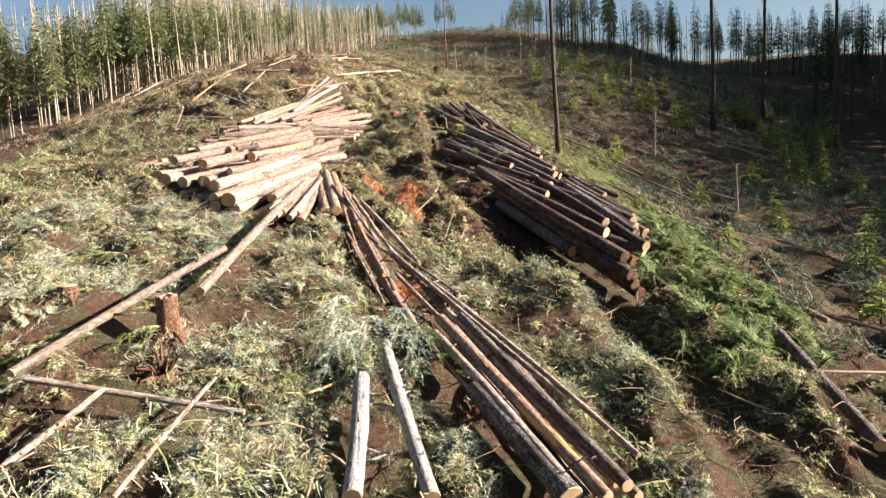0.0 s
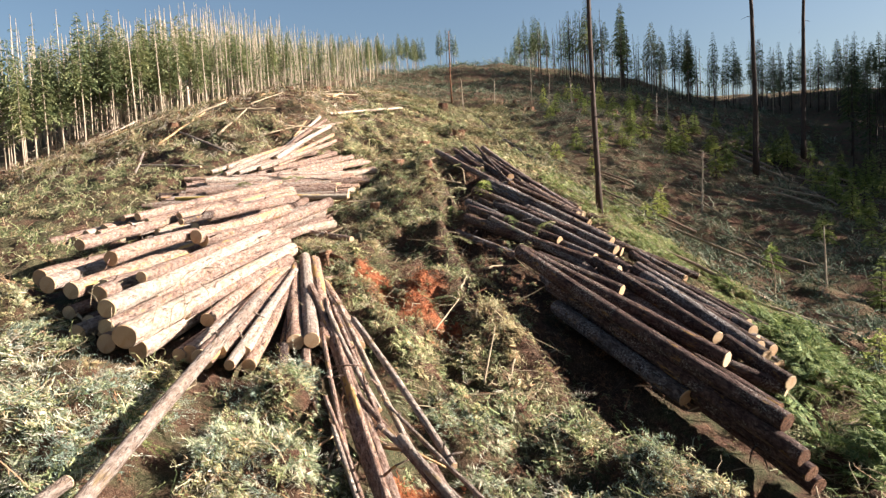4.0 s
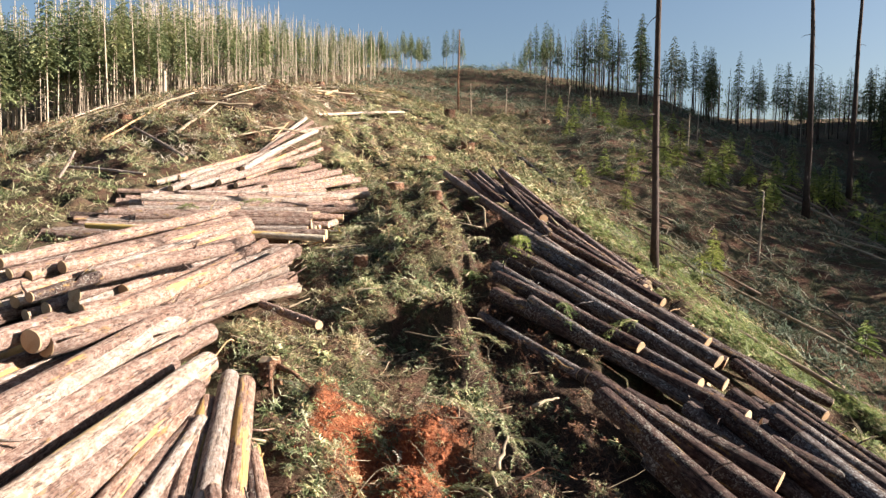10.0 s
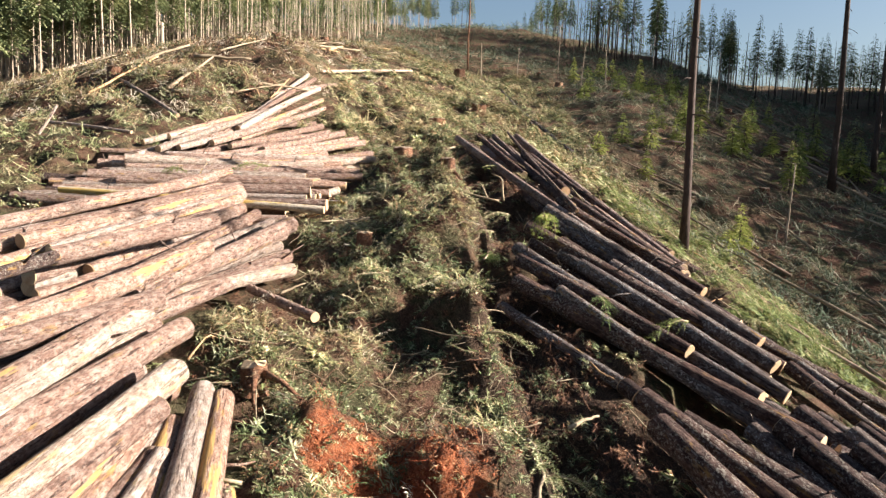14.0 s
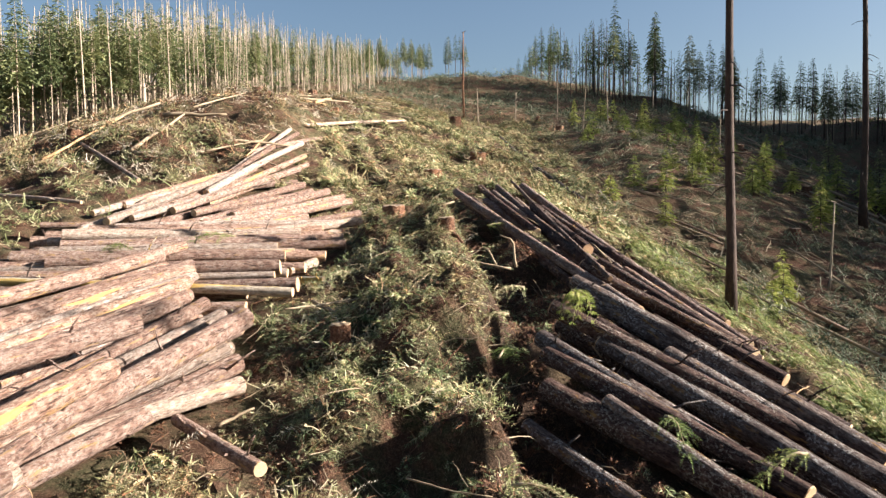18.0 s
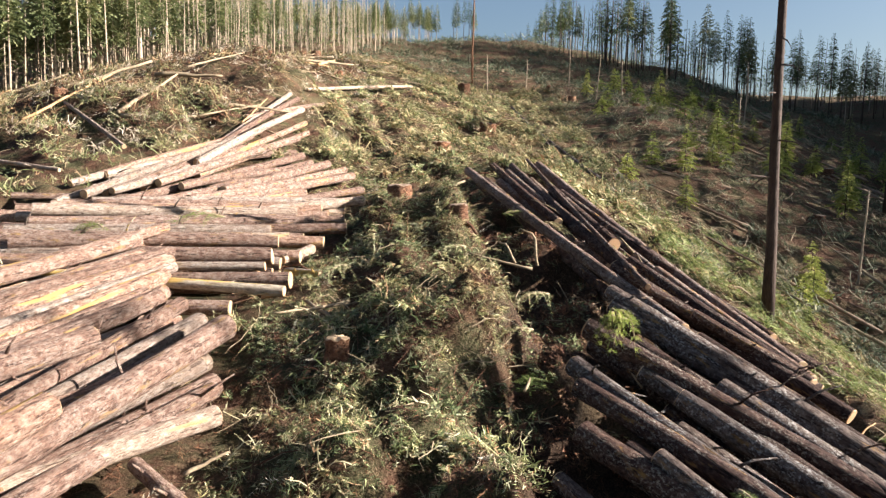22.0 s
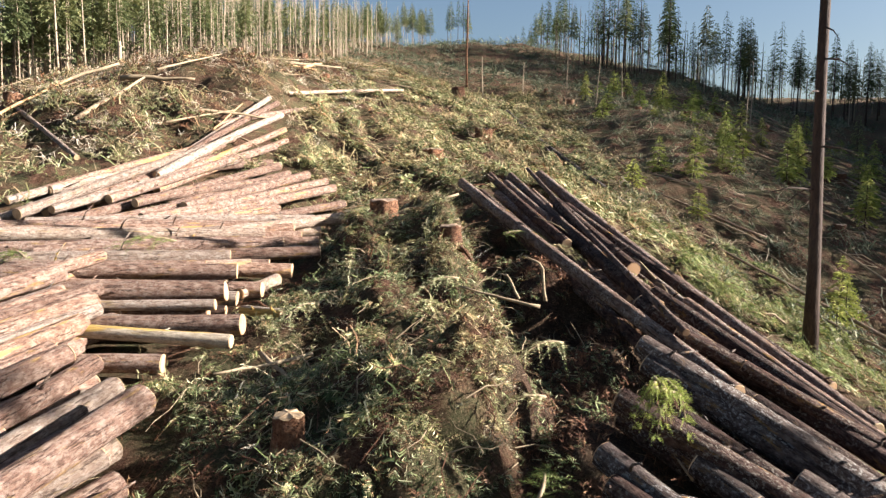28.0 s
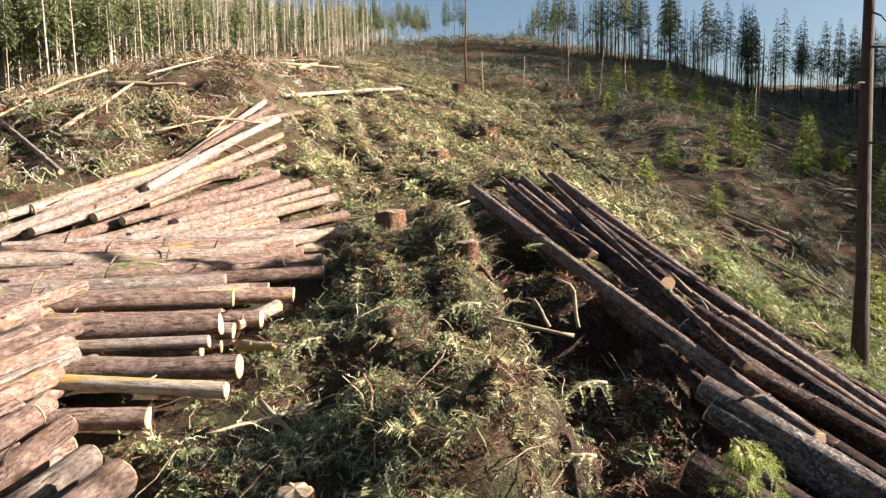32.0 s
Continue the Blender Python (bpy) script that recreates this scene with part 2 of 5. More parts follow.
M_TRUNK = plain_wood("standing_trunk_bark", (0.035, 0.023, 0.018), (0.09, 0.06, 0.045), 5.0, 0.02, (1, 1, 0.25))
# Trunk colour brightened for sunlight on the forest edge; dead poles share it.
M_TRUNK_PALE = plain_wood("pale_sunlit_trunk", (0.26, 0.19, 0.13), (0.46, 0.37, 0.27), 5.0, 0.02, (1, 1, 0.25))
M_STUMP = bark_material("stump_bark", (0.06, 0.03, 0.02), (0.22, 0.11, 0.065), (0.33, 0.19, 0.115), (0.4, 0.33, 0.25), (0.5, 0.28, 0.12), 0.85, 0.4)
M_STICK = plain_wood("dry_branch_wood", (0.2, 0.145, 0.09), (0.4, 0.31, 0.2), 8.0, 0.004)
M_SPLIT = plain_wood("split_orange_wood", (0.38, 0.2, 0.09), (0.55, 0.37, 0.2), 8.0, 0.01)
M_SLASH = leaf_material("cut_conifer_boughs", [(0.0, (0.06, 0.08, 0.035)), (0.3, (0.15, 0.18, 0.075)), (0.58, (0.33, 0.36, 0.18)), (0.8, (0.57, 0.53, 0.36)), (1.0, (0.27, 0.15, 0.085))], 0.18, 0.45)
M_SPRAY = leaf_material("matted_green_sprays", [(0.0, (0.06, 0.085, 0.04)), (0.35, (0.15, 0.18, 0.075)), (0.6, (0.34, 0.36, 0.17)), (0.8, (0.66, 0.63, 0.41)), (0.92, (0.44, 0.27, 0.15)), (1.0, (0.26, 0.12, 0.065))], 0.24, 0.45)
M_FRESH = leaf_material("fresh_green_needles", [(0.0, (0.07, 0.11, 0.04)), (0.6, (0.19, 0.23, 0.08)), (1.0, (0.34, 0.36, 0.14))], 0.3)
M_BRIGHT = leaf_material("bright_yellow_green_needles", [(0.0, (0.14, 0.19, 0.04)), (0.6, (0.29, 0.34, 0.09)), (1.0, (0.44, 0.46, 0.17))], 0.35)
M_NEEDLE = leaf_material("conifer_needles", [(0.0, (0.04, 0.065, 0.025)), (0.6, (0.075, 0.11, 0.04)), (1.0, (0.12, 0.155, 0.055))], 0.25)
# Lit copy of the conifer needles: sunshine on the hill woods put into colour.
M_SUNNY = leaf_material("sunlit_conifer_needles", [(0.0, (0.11, 0.14, 0.065)), (0.6, (0.21, 0.235, 0.11)), (1.0, (0.34, 0.35, 0.18))], 0.35)
M_CLAY = plain_wood("red_clay", (0.32, 0.095, 0.04), (0.48, 0.165, 0.075), 9.0, 0.02, (1, 1, 1))
M_SOIL = plain_wood("dark_crumbled_soil", (0.09, 0.05, 0.032), (0.19, 0.115, 0.07), 6.0, 0.03, (1, 1, 1))
M_OLD = plain_wood("weathered_grey_wood", (0.2, 0.13, 0.085), (0.33, 0.24, 0.17), 8.0, 0.01, (1, 1, 1))
M_DRY = leaf_material("dry_straw_and_needles", [(0.0, (0.25, 0.245, 0.195)), (0.4, (0.45, 0.435, 0.365)), (0.75, (0.63, 0.6, 0.52)), (1.0, (0.48, 0.37, 0.28))], 0.2, 0.3)
M_CRUMB = leaf_material("torn_bark_and_soil_crumbs", [(0.0, (0.03, 0.018, 0.012)), (0.45, (0.11, 0.053, 0.033)), (0.8, (0.17, 0.085, 0.05)), (1.0, (0.26, 0.17, 0.1))], 0.05)
M_REDCRUMB = leaf_material("torn_red_bark_and_clay_crumbs", [(0.0, (0.16, 0.045, 0.02)), (0.55, (0.34, 0.11, 0.044)), (0.85, (0.4, 0.17, 0.08)), (1.0, (0.5, 0.32, 0.18))], 0.1)
# Slash colour greyed to carry the hazy shade on the slope behind the crest.
M_SHADESLASH = leaf_material("shade_toned_grey_green_slash", [(0.0, (0.04, 0.055, 0.035)), (0.35, (0.1, 0.125, 0.075)), (0.65, (0.19, 0.215, 0.13)), (0.85, (0.32, 0.31, 0.24)), (1.0, (0.18, 0.12, 0.08))], 0.15)
M_TAN = leaf_material("browned_slash_and_broken_wood", [(0.0, (0.05, 0.055, 0.027)), (0.3, (0.13, 0.145, 0.065)), (0.6, (0.24, 0.22, 0.115)), (0.85, (0.4, 0.32, 0.2)), (1.0, (0.26, 0.12, 0.065))], 0.15, 0.35)
M_MEADOW = leaf_material("pale_yellow_green_sprays", [(0.0, (0.09, 0.11, 0.06)), (0.3, (0.21, 0.24, 0.14)), (0.65, (0.34, 0.36, 0.23)), (0.85, (0.54, 0.52, 0.4)), (1.0, (0.32, 0.21, 0.14))], 0.18, 0.2)
M_COOL = leaf_material("cool_green_cut_boughs", [(0.0, (0.1, 0.14, 0.105)), (0.3, (0.22, 0.29, 0.23)), (0.65, (0.4, 0.46, 0.37)), (0.9, (0.58, 0.6, 0.5)), (1.0, (0.26, 0.16, 0.1))], 0.18)


# ---- the lie of the land ----
XK = np.array([-45, -22, -12, -5, 0, 5, 10, 20, 40.0])
YK = np.array([-10, 8, 18, 26, 34, 42, 52, 65, 85, 110, 140.0])
HEIGHTS = np.array([
    [-1.4, -1.7, -1.9, -2.2, -2.4, -2.7, -3.0, -3.6, -5.0],
    [-0.2, 1.5, 2.2, 1.9, 0.9, -0.0, -0.7, -1.7, -2.7],
    [0.5, 3.4, 4.3, 4.2, 2.9, 1.6, 0.6, -0.7, -1.4],
    [0.9, 4.6, 5.2, 4.9, 4.7, 3.4, 1.7, -0.0, -0.3],
    [3.0, 5.8, 6.4, 6.2, 6.6, 4.9, 2.3, 0.8, 0.5],
    [4.0, 7.6, 8.6, 7.4, 7.9, 6.0, 3.7, 2.1, 1.1],
    [5.5, 10.4, 12.5, 10.0, 8.7, 7.7, 6.8, 4.4, 1.7],
    [7.0, 13.4, 14.4, 13.1, 11.7, 10.6, 11.0, 8.2, 2.5],
    [13.0, 17.2, 17.5, 16.7, 15.9, 15.4, 15.2, 13.6, 8.4],
    [20.4, 22.5, 22.2, 21.4, 20.8, 20.8, 20.8, 20.0, 15.6],
    [29.3, 29.7, 29.2, 29.2, 29.4, 29.2, 28.4, 26.6, 21.0],
])


def weights(k, v):
    """Weights of the knots k for a smooth curve through them, at the places v."""
    v = np.clip(np.asarray(v, float), k[0], k[-1])
    i = np.clip(np.searchsorted(k, v, "right") - 1, 0, len(k) - 2)
    h = k[i + 1] - k[i]
    u = (v - k[i]) / h
    w = np.zeros(v.shape + (len(k),))
    a, b, c, d = 2 * u**3 - 3 * u**2 + 1, u**3 - 2 * u**2 + u, -2 * u**3 + 3 * u**2, u**3 - u**2
    n = np.indices(v.shape)

    def put(j, s):
        np.add.at(w, (*n, j), s)

    put(i, a), put(i + 1, c)
    for j, s in ((i, b), (i + 1, d)):
        lo, hi = np.maximum(j - 1, 0), np.minimum(j + 1, len(k) - 1)
        put(hi, s * h / (k[hi] - k[lo])), put(lo, -s * h / (k[hi] - k[lo]))
    return w


def ground(x, y):
    return np.einsum("...j,...i,ji->...", weights(YK, y), weights(XK, x), HEIGHTS)


def hashed(i, j, seed):
    s = np.sin(i * 127.1 + j * 311.7 + seed * 74.7) * 43758.5453
    return s - np.floor(s)


def value_noise(x, y, size, seed):
    x, y = np.asarray(x) / size, np.asarray(y) / size
    i, j = np.floor(x), np.floor(y)
    u, v = x - i, y - j
    u, v = u * u * (3 - 2 * u), v * v * (3 - 2 * v)
    a, b, c, d = (hashed(i + p, j + q, seed) for p, q in ((0, 0), (1, 0), (0, 1), (1, 1)))
    return a + (b - a) * u + (c - a) * v + (a - b - c + d) * u * v - 0.5


def rut(x, y):
    """Depth of the wheel ruts that run up the hill between the stacks."""
    line = np.interp(y, [14, 22, 28, 34, 39, 45, 50, 60], [0.6, 0.1, -0.9, -1.3, -1.7, -3.0, -5.2, -7.5])
    fade = np.clip((y - 17) / 4, 0, 1) * np.clip((62 - y) / 10, 0, 1)
    return fade * (np.exp(-(((x - line - 0.7) / 0.36) ** 2)) + np.exp(-(((x - line + 0.5) / 0.36) ** 2)))


LOG_LINES = []  # x, y of both ends and the radius of every log


def under_logs(x, y):
    """One beneath a log, falling to nought beside it."""
    near_log = np.zeros(np.shape(x))
    for x1, y1, x2, y2, r in LOG_LINES:
        pad = r + 0.9
        m = (x > min(x1, x2) - pad) & (x < max(x1, x2) + pad) & (y > min(y1, y2) - pad) & (y < max(y1, y2) + pad)
        if not np.any(m):
            continue
        px, py = np.asarray(x)[m], np.asarray(y)[m]
        dx, dy = x2 - x1, y2 - y1
        u = np.clip(((px - x1) * dx + (py - y1) * dy) / (dx * dx + dy * dy), 0, 1)
        d = np.hypot(px - x1 - u * dx, py - y1 - u * dy)
        near_log[m] = np.maximum(near_log[m], np.clip(1.3 - d / (r + 0.35), 0, 1))
    return near_log


# heaps of brush and churned hollows in the track between the stacks: x, y, radius
MOUNDS = [(-1.4, 28.3, 0.42), (-1.6, 29.7, 0.38), (-0.5, 29.0, 0.3), (-0.6, 27.3, 0.36), (-1.4, 31.0, 0.5), (-1.75, 23.7, 0.35), (-1.05, 23.5, 0.28), (-0.6, 26.3, 0.4), (-0.5, 24.4, 0.4), (0.4, 21.6, 0.5), (0.8, 20.5, 0.45), (-1.4, 19.7, 0.5), (-1.4, 27.5, 0.3), (-1.5, 34.9, 0.5), (-2.2, 33.7, 0.5), (-0.7, 33.9, 0.45), (-0.6, 31.5, 0.35), (-2.6, 39.3, 0.45), (-3.1, 37.2, 0.5)]
HOLLOWS = [(-2.15, 29.2, 0.4), (-0.85, 29.7, 0.4), (-1.8, 27.3, 0.4), (-1.1, 27.0, 0.35), (-0.1, 28.0, 0.4), (-3.0, 32.6, 0.4), (-1.8, 32.5, 0.5), (-1.4, 23.0, 0.3), (-0.4, 21.6, 0.4), (-0.6, 22.9, 0.35), (-1.6, 26.5, 0.4), (-0.1, 20.9, 0.35), (-0.9, 32.5, 0.45), (-0.8, 37.2, 0.5), (-2.6, 32.9, 0.35)]


def churn(x, y):
    up = sum(np.exp(-(((x - a) ** 2 + (y - b) ** 2) / r**2)) for a, b, r in MOUNDS)
    down = sum(np.exp(-(((x - a) ** 2 + (y - b) ** 2) / r**2)) for a, b, r in HOLLOWS)
    return 0.42 * np.minimum(up, 1.2) - 0.48 * np.minimum(down, 1.2)


def trench(x, y, depth):
    """The dug strip of bare soil along the foot of the shaded stack."""
    line = np.interp(y, [17, 18, 20, 22, 24, 26, 28, 30, 34, 37, 41], [4.0, 3.5, 2.3, 1.1, 0.3, 0.1, 0.0, 0.2, 0.3, 0.1, -0.4])
    return np.interp(y, [16, 18, 20, 22, 24, 26, 28, 32, 36, 38, 41], depth) * np.exp(-(((x - line) / 0.9) ** 4))


def relief(x, y):
    x, y = np.asarray(x, float), np.asarray(y, float)
    close = np.clip((75 - y) / 30, 0.25, 1) * np.clip((26 - np.abs(x)) / 8, 0.4, 1)
    far = 1 - np.clip((75 - y) / 30, 0, 1) * np.clip((24 - np.abs(x)) / 8, 0, 1)
    b = 0.5 * value_noise(x, y, 1.7, 1) + 0.6 * value_noise(x, y, 0.8, 2) + 0.3 * value_noise(x, y, 0.4, 3)
    track = np.exp(-(((x + 1) / 3.5) ** 4)) * np.clip((y - 14) / 3, 0, 1) * np.clip((46 - y) / 4, 0, 1)
    calm = 1 - 0.55 * np.exp(-(((x + 3.9) / 1.5) ** 4)) * np.clip((y - 23) / 3, 0, 1) * np.clip((40 - y) / 4, 0, 1)
    b = b * (1 + 0.35 * track) * calm + churn(x, y)
    b = b * close + far * (1.6 * value_noise(x, y, 9, 4) + 0.8 * value_noise(x, y, 3.3, 5))
    row = np.interp(y, [9, 13, 16.5, 20, 23], [4.4, 3.6, 2.7, 1.2, 0.4])
    fade = np.clip((y - 9) / 3, 0, 1) * np.clip((24 - y) / 3, 0, 1)
    low = np.clip((19.5 - y) / 2.5, 0, 1)
    b = b + fade * (0.45 * np.exp(-(((x - row) / 0.45) ** 2)) + low * (0.4 * np.exp(-(((x - row - 2.9) / 0.6) ** 2)) - 0.3 * np.exp(-(((x - row - 1.5) / 0.8) ** 2))))
    b = b - trench(x, y, [0, 0.6, 0.5, 0.2, 0.45, 0.5, 0.45, 0.5, 0.5, 0.35, 0])
    berm = np.interp(y, [9, 13.5, 16.7, 21.4, 26], [6.6, 7.2, 7.4, 6.7, 6.9])
    b = b + 0.5 * fade * np.exp(-(((x - berm) / 0.6) ** 2))
    pit = 0.3 * np.exp(-(((x + 1.5) / 0.7) ** 2 + ((y - 23.8) / 0.9) ** 2))
    hollow = 2.3 * np.exp(-(((x + 11.8) / 1.7) ** 2 + ((y - 49.5) / 1.5) ** 2))
    b = b - 0.27 * rut(x, y) - pit - hollow
    return np.where(b > -0.08, -0.08 + (b + 0.08) * (1 - under_logs(x, y)), b)


def land(x, y):
    return ground(x, y) + relief(x, y)


def steps(fine_lo, fine_hi, step, lo, hi, grow=1.13):
    mid = list(np.arange(fine_lo, fine_hi + step / 2, step))
    for sign, end in ((1, hi), (-1, lo)):
        d, p = step, mid[-1] if sign > 0 else mid[0]
        out = []
        while sign * (end - p) > 0:
            d *= grow
            p += sign * d
            out.append(p)
        mid = mid + out if sign > 0 else out[::-1] + mid
    return np.array(mid)


def mesh_of(name, verts, faces, material, smooth=False):
    me = bpy.data.meshes.new(name)
    verts = np.asarray(verts, dtype=np.float32)
    if isinstance(faces, np.ndarray):
        n, k = faces.shape
        me.vertices.add(len(verts))
        me.vertices.foreach_set("co", verts.ravel())
        me.loops.add(n * k)
        me.loops.foreach_set("vertex_index", faces.astype(np.int32).ravel())
        me.polygons.add(n)
        me.polygons.foreach_set("loop_start", np.arange(0, n * k, k, dtype=np.int32))
        me.update(calc_edges=True)
    else:
        me.from_pydata(verts.tolist(), [], faces)
    if smooth:
        me.polygons.foreach_set("use_smooth", np.ones(len(me.polygons), dtype=bool))
    me.materials.append(material)
    me.validate()
    return me


# ---- builders ----
def part(name, me, parent, label=""):
    ob = new(name, me)
    ob.parent = parent
    return tagged(ob, label)


def tube(points, radii, sides=8, wobble=0.0, rng=None, capped=True):
    """Vertices and faces of a bent, tapered tube."""
    points = np.asarray(points, float)
    n = len(points)
    t = np.gradient(points, axis=0)
    t /= np.linalg.norm(t, axis=1)[:, None] + 1e-9
    ref = np.where(np.abs(t[:, 2:3]) < 0.9, [[0, 0, 1.0]], [[1.0, 0, 0]])
    u = np.cross(t, ref)
    u /= np.linalg.norm(u, axis=1)[:, None] + 1e-9
    w = np.cross(t, u)
    a = np.linspace(0, 2 * np.pi, sides, endpoint=False)
    r = np.broadcast_to(np.asarray(radii, float)[:, None], (n, sides)).copy()
    if wobble:
        r *= 1 + wobble * rng.uniform(-1, 1, (n, sides))
    v = points[:, None] + r[..., None] * (np.cos(a)[None, :, None] * u[:, None] + np.sin(a)[None, :, None] * w[:, None])
    f = [(i * sides + j, i * sides + (j + 1) % sides, (i + 1) * sides + (j + 1) % sides, (i + 1) * sides + j) for i in range(n - 1) for j in range(sides)]
    if capped:
        f += [tuple(range(sides))[::-1], tuple((n - 1) * sides + j for j in range(sides))]
    return v.reshape(-1, 3), f


def join(pieces):
    verts, faces, k = [], [], 0
    for v, f in pieces:
        verts.append(np.asarray(v))
        faces += [tuple(i + k for i in g) for g in f]
        k += len(v)
    return np.concatenate(verts), faces


BARKS = {"p": M_BIRCH, "b": M_SHADEBARK, "k": M_PINK, "w": M_PALE, "g": M_SHADELICHEN, "u": M_BROWN, "y": M_STRIP, "d": M_SHADEBARK}
WORDS = {
    "b": "felled conifer log with rough reddish-brown bark darkened for shade",
    "k": "sunlit felled log with flaky pinkish-brown bark",
    "w": "pale scuffed log with patches of torn bark",
    "g": "felled log with bark darkened for shade and speckled by grey lichen",
    "u": "slender felled log with brown bark and pale lichen flecks",
    "d": "felled log darkened for shade, with a broken soil-stained end",
    "p": "slim birch trunk with white bark and dark marks",
    "y": "log with bark peeled off in yellow streaks",
}
log_count = 0


def lay(pile, x1, y1, x2, y2, r, l1, l2, kind="b", z=None):
    """A log from one place on the plan to another; l1 and l2: the heights of its axis over the ground at the ends."""
    global log_count
    log_count += 1
    LOG_LINES.append((x1, y1, x2, y2, r))
    rng = np.random.default_rng(1000 + log_count)
    a = Vector((x1, y1, float(ground(x1, y1)) + l1))
    b = Vector((x2, y2, float(ground(x2, y2)) + l2))
    length = (b - a).length
    n = max(8, int(length / 0.28))
    s = np.linspace(0, length, n)
    bend = rng.normal(0, 0.0045, 2) * length
    arch = np.sin(np.pi * s / length)
    thin = 1 + rng.uniform(0.04, 0.14) * (s / length - 0.5) * rng.choice([-1, 1])
    radii = r * thin * (1 + rng.normal(0, 0.018, n))
    sides = 16 if r > 0.1 else 10
    pts = np.stack([s, bend[0] * arch, bend[1] * arch], 1)
    pieces = [tube(pts, radii, sides, 0.035, rng, False)]
    for _ in range(rng.integers(2, 7) if r > 0.08 else rng.integers(3, 8)):
        q, g = rng.uniform(0.08, 0.95), rng.uniform(0, 2 * np.pi)
        i = int(q * (n - 1))
        out = np.array([0.35, np.cos(g), np.sin(g)])
        e = rng.uniform(0.03, 0.1) if rng.random() < 0.7 else rng.uniform(0.15, 0.45)
        p = pts[i] + out * radii[i] * 0.9
        pieces.append(tube([p, p + out * e * 0.5, p + out * e + [0.2 * e, 0, 0]], [0.02, 0.015, 0.008], 5))
    v, f = join(pieces)
    me = mesh_of("log", v, f, BARKS[kind], True)
    ob = tagged(new("log", me), WORDS[kind], "log", PILES[pile])
    d = (b - a).normalized()
    ob.matrix_world = Matrix.Translation(a) @ d.to_track_quat("X", "Z").to_matrix().to_4x4()
    for end, sign in ((0, -1), (-1, 1)):
        ring = v[:sides] if end == 0 else v[(n - 1) * sides : n * sides]
        c = ring.mean(0)
        slant = rng.normal(0, 0.06, 2)
        rim = ring.copy()
        rim[:, 0] += ((ring - c)[:, 1:] * slant).sum(1)
        inner = c + (rim - c) * 0.93 + [sign * 0.012, 0, 0]
        verts = np.concatenate([rim + [-sign * 0.004, 0, 0], inner, [c + [sign * 0.014, 0, 0]]])
        faces = [(j, (j + 1) % sides, sides + (j + 1) % sides, sides + j) for j in range(sides)]
        faces += [(sides + j, sides + (j + 1) % sides, 2 * sides) for j in range(sides)]
        if sign < 0:
            faces = [g[::-1] for g in faces]
        part("cut_face", mesh_of("cut_face", verts, faces, M_STUMP if kind == "d" else M_END), ob, "soil-stained dark end" if kind == "d" else "sawn end showing pale yellow wood")
    return ob


def frond(rng, length=1.0, pairs=9, spread=0.32, droop=0.15, blade=0.05, full=False):
    """One bough: a spine with slim side shoots (broad ones if full), along +x from the origin."""
    n = pairs + 2
    s = np.linspace(0, length, n)
    spine = np.stack([s, rng.normal(0, 0.02, n).cumsum() * length * 0.5, -droop * (s / length) ** 2 * length + rng.normal(0, 0.012, n)], 1)
    verts, faces = list(spine), []
    for i in range(1, n - 1):
        reach = spread * length * (1.15 - s[i] / length) * rng.uniform(0.5, 1.25)
        for side in (-1, 1):
            lean = rng.uniform(0.5, 1.5)
            tip = spine[i] + rng.uniform(0.6, 1.2) * reach * np.array([lean, side, rng.uniform(-0.5, 0.4)]) / math.hypot(1, lean)
            mid = (spine[i] + tip) / 2 + [blade, 0, 0.02 if full else -blade]
            verts += [tip, mid]
            k = len(verts)
            faces += [(i, k - 2, k - 1), (i, k - 1, i + 1)] if full else [(i, k - 2, k - 1)]
    return np.array(verts), faces


def tuft(rng, n, length, pairs):
    """A heap of short sprigs springing from one root and arching over to all sides."""
    vs, fs, k = [], [], 0
    for i in range(n):
        v, f = frond(rng, length * rng.uniform(0.5, 1.15), pairs, 0.26, rng.uniform(0.4, 1.3), 0.009)
        g, up = 2 * np.pi * (i + rng.uniform(-0.4, 0.4)) / n, rng.uniform(0.1, 1.3)
        c, w = math.cos(g), math.sin(g)
        off = rng.normal(0, 0.07, 2)
        vs.append(np.stack([v[:, 0] * c - v[:, 1] * w + off[0], v[:, 0] * w + v[:, 1] * c + off[1], v[:, 2] + up * v[:, 0]], 1))
        fs += [tuple(q + k for q in t) for t in f]
        k += len(v)
    return np.concatenate(vs), fs


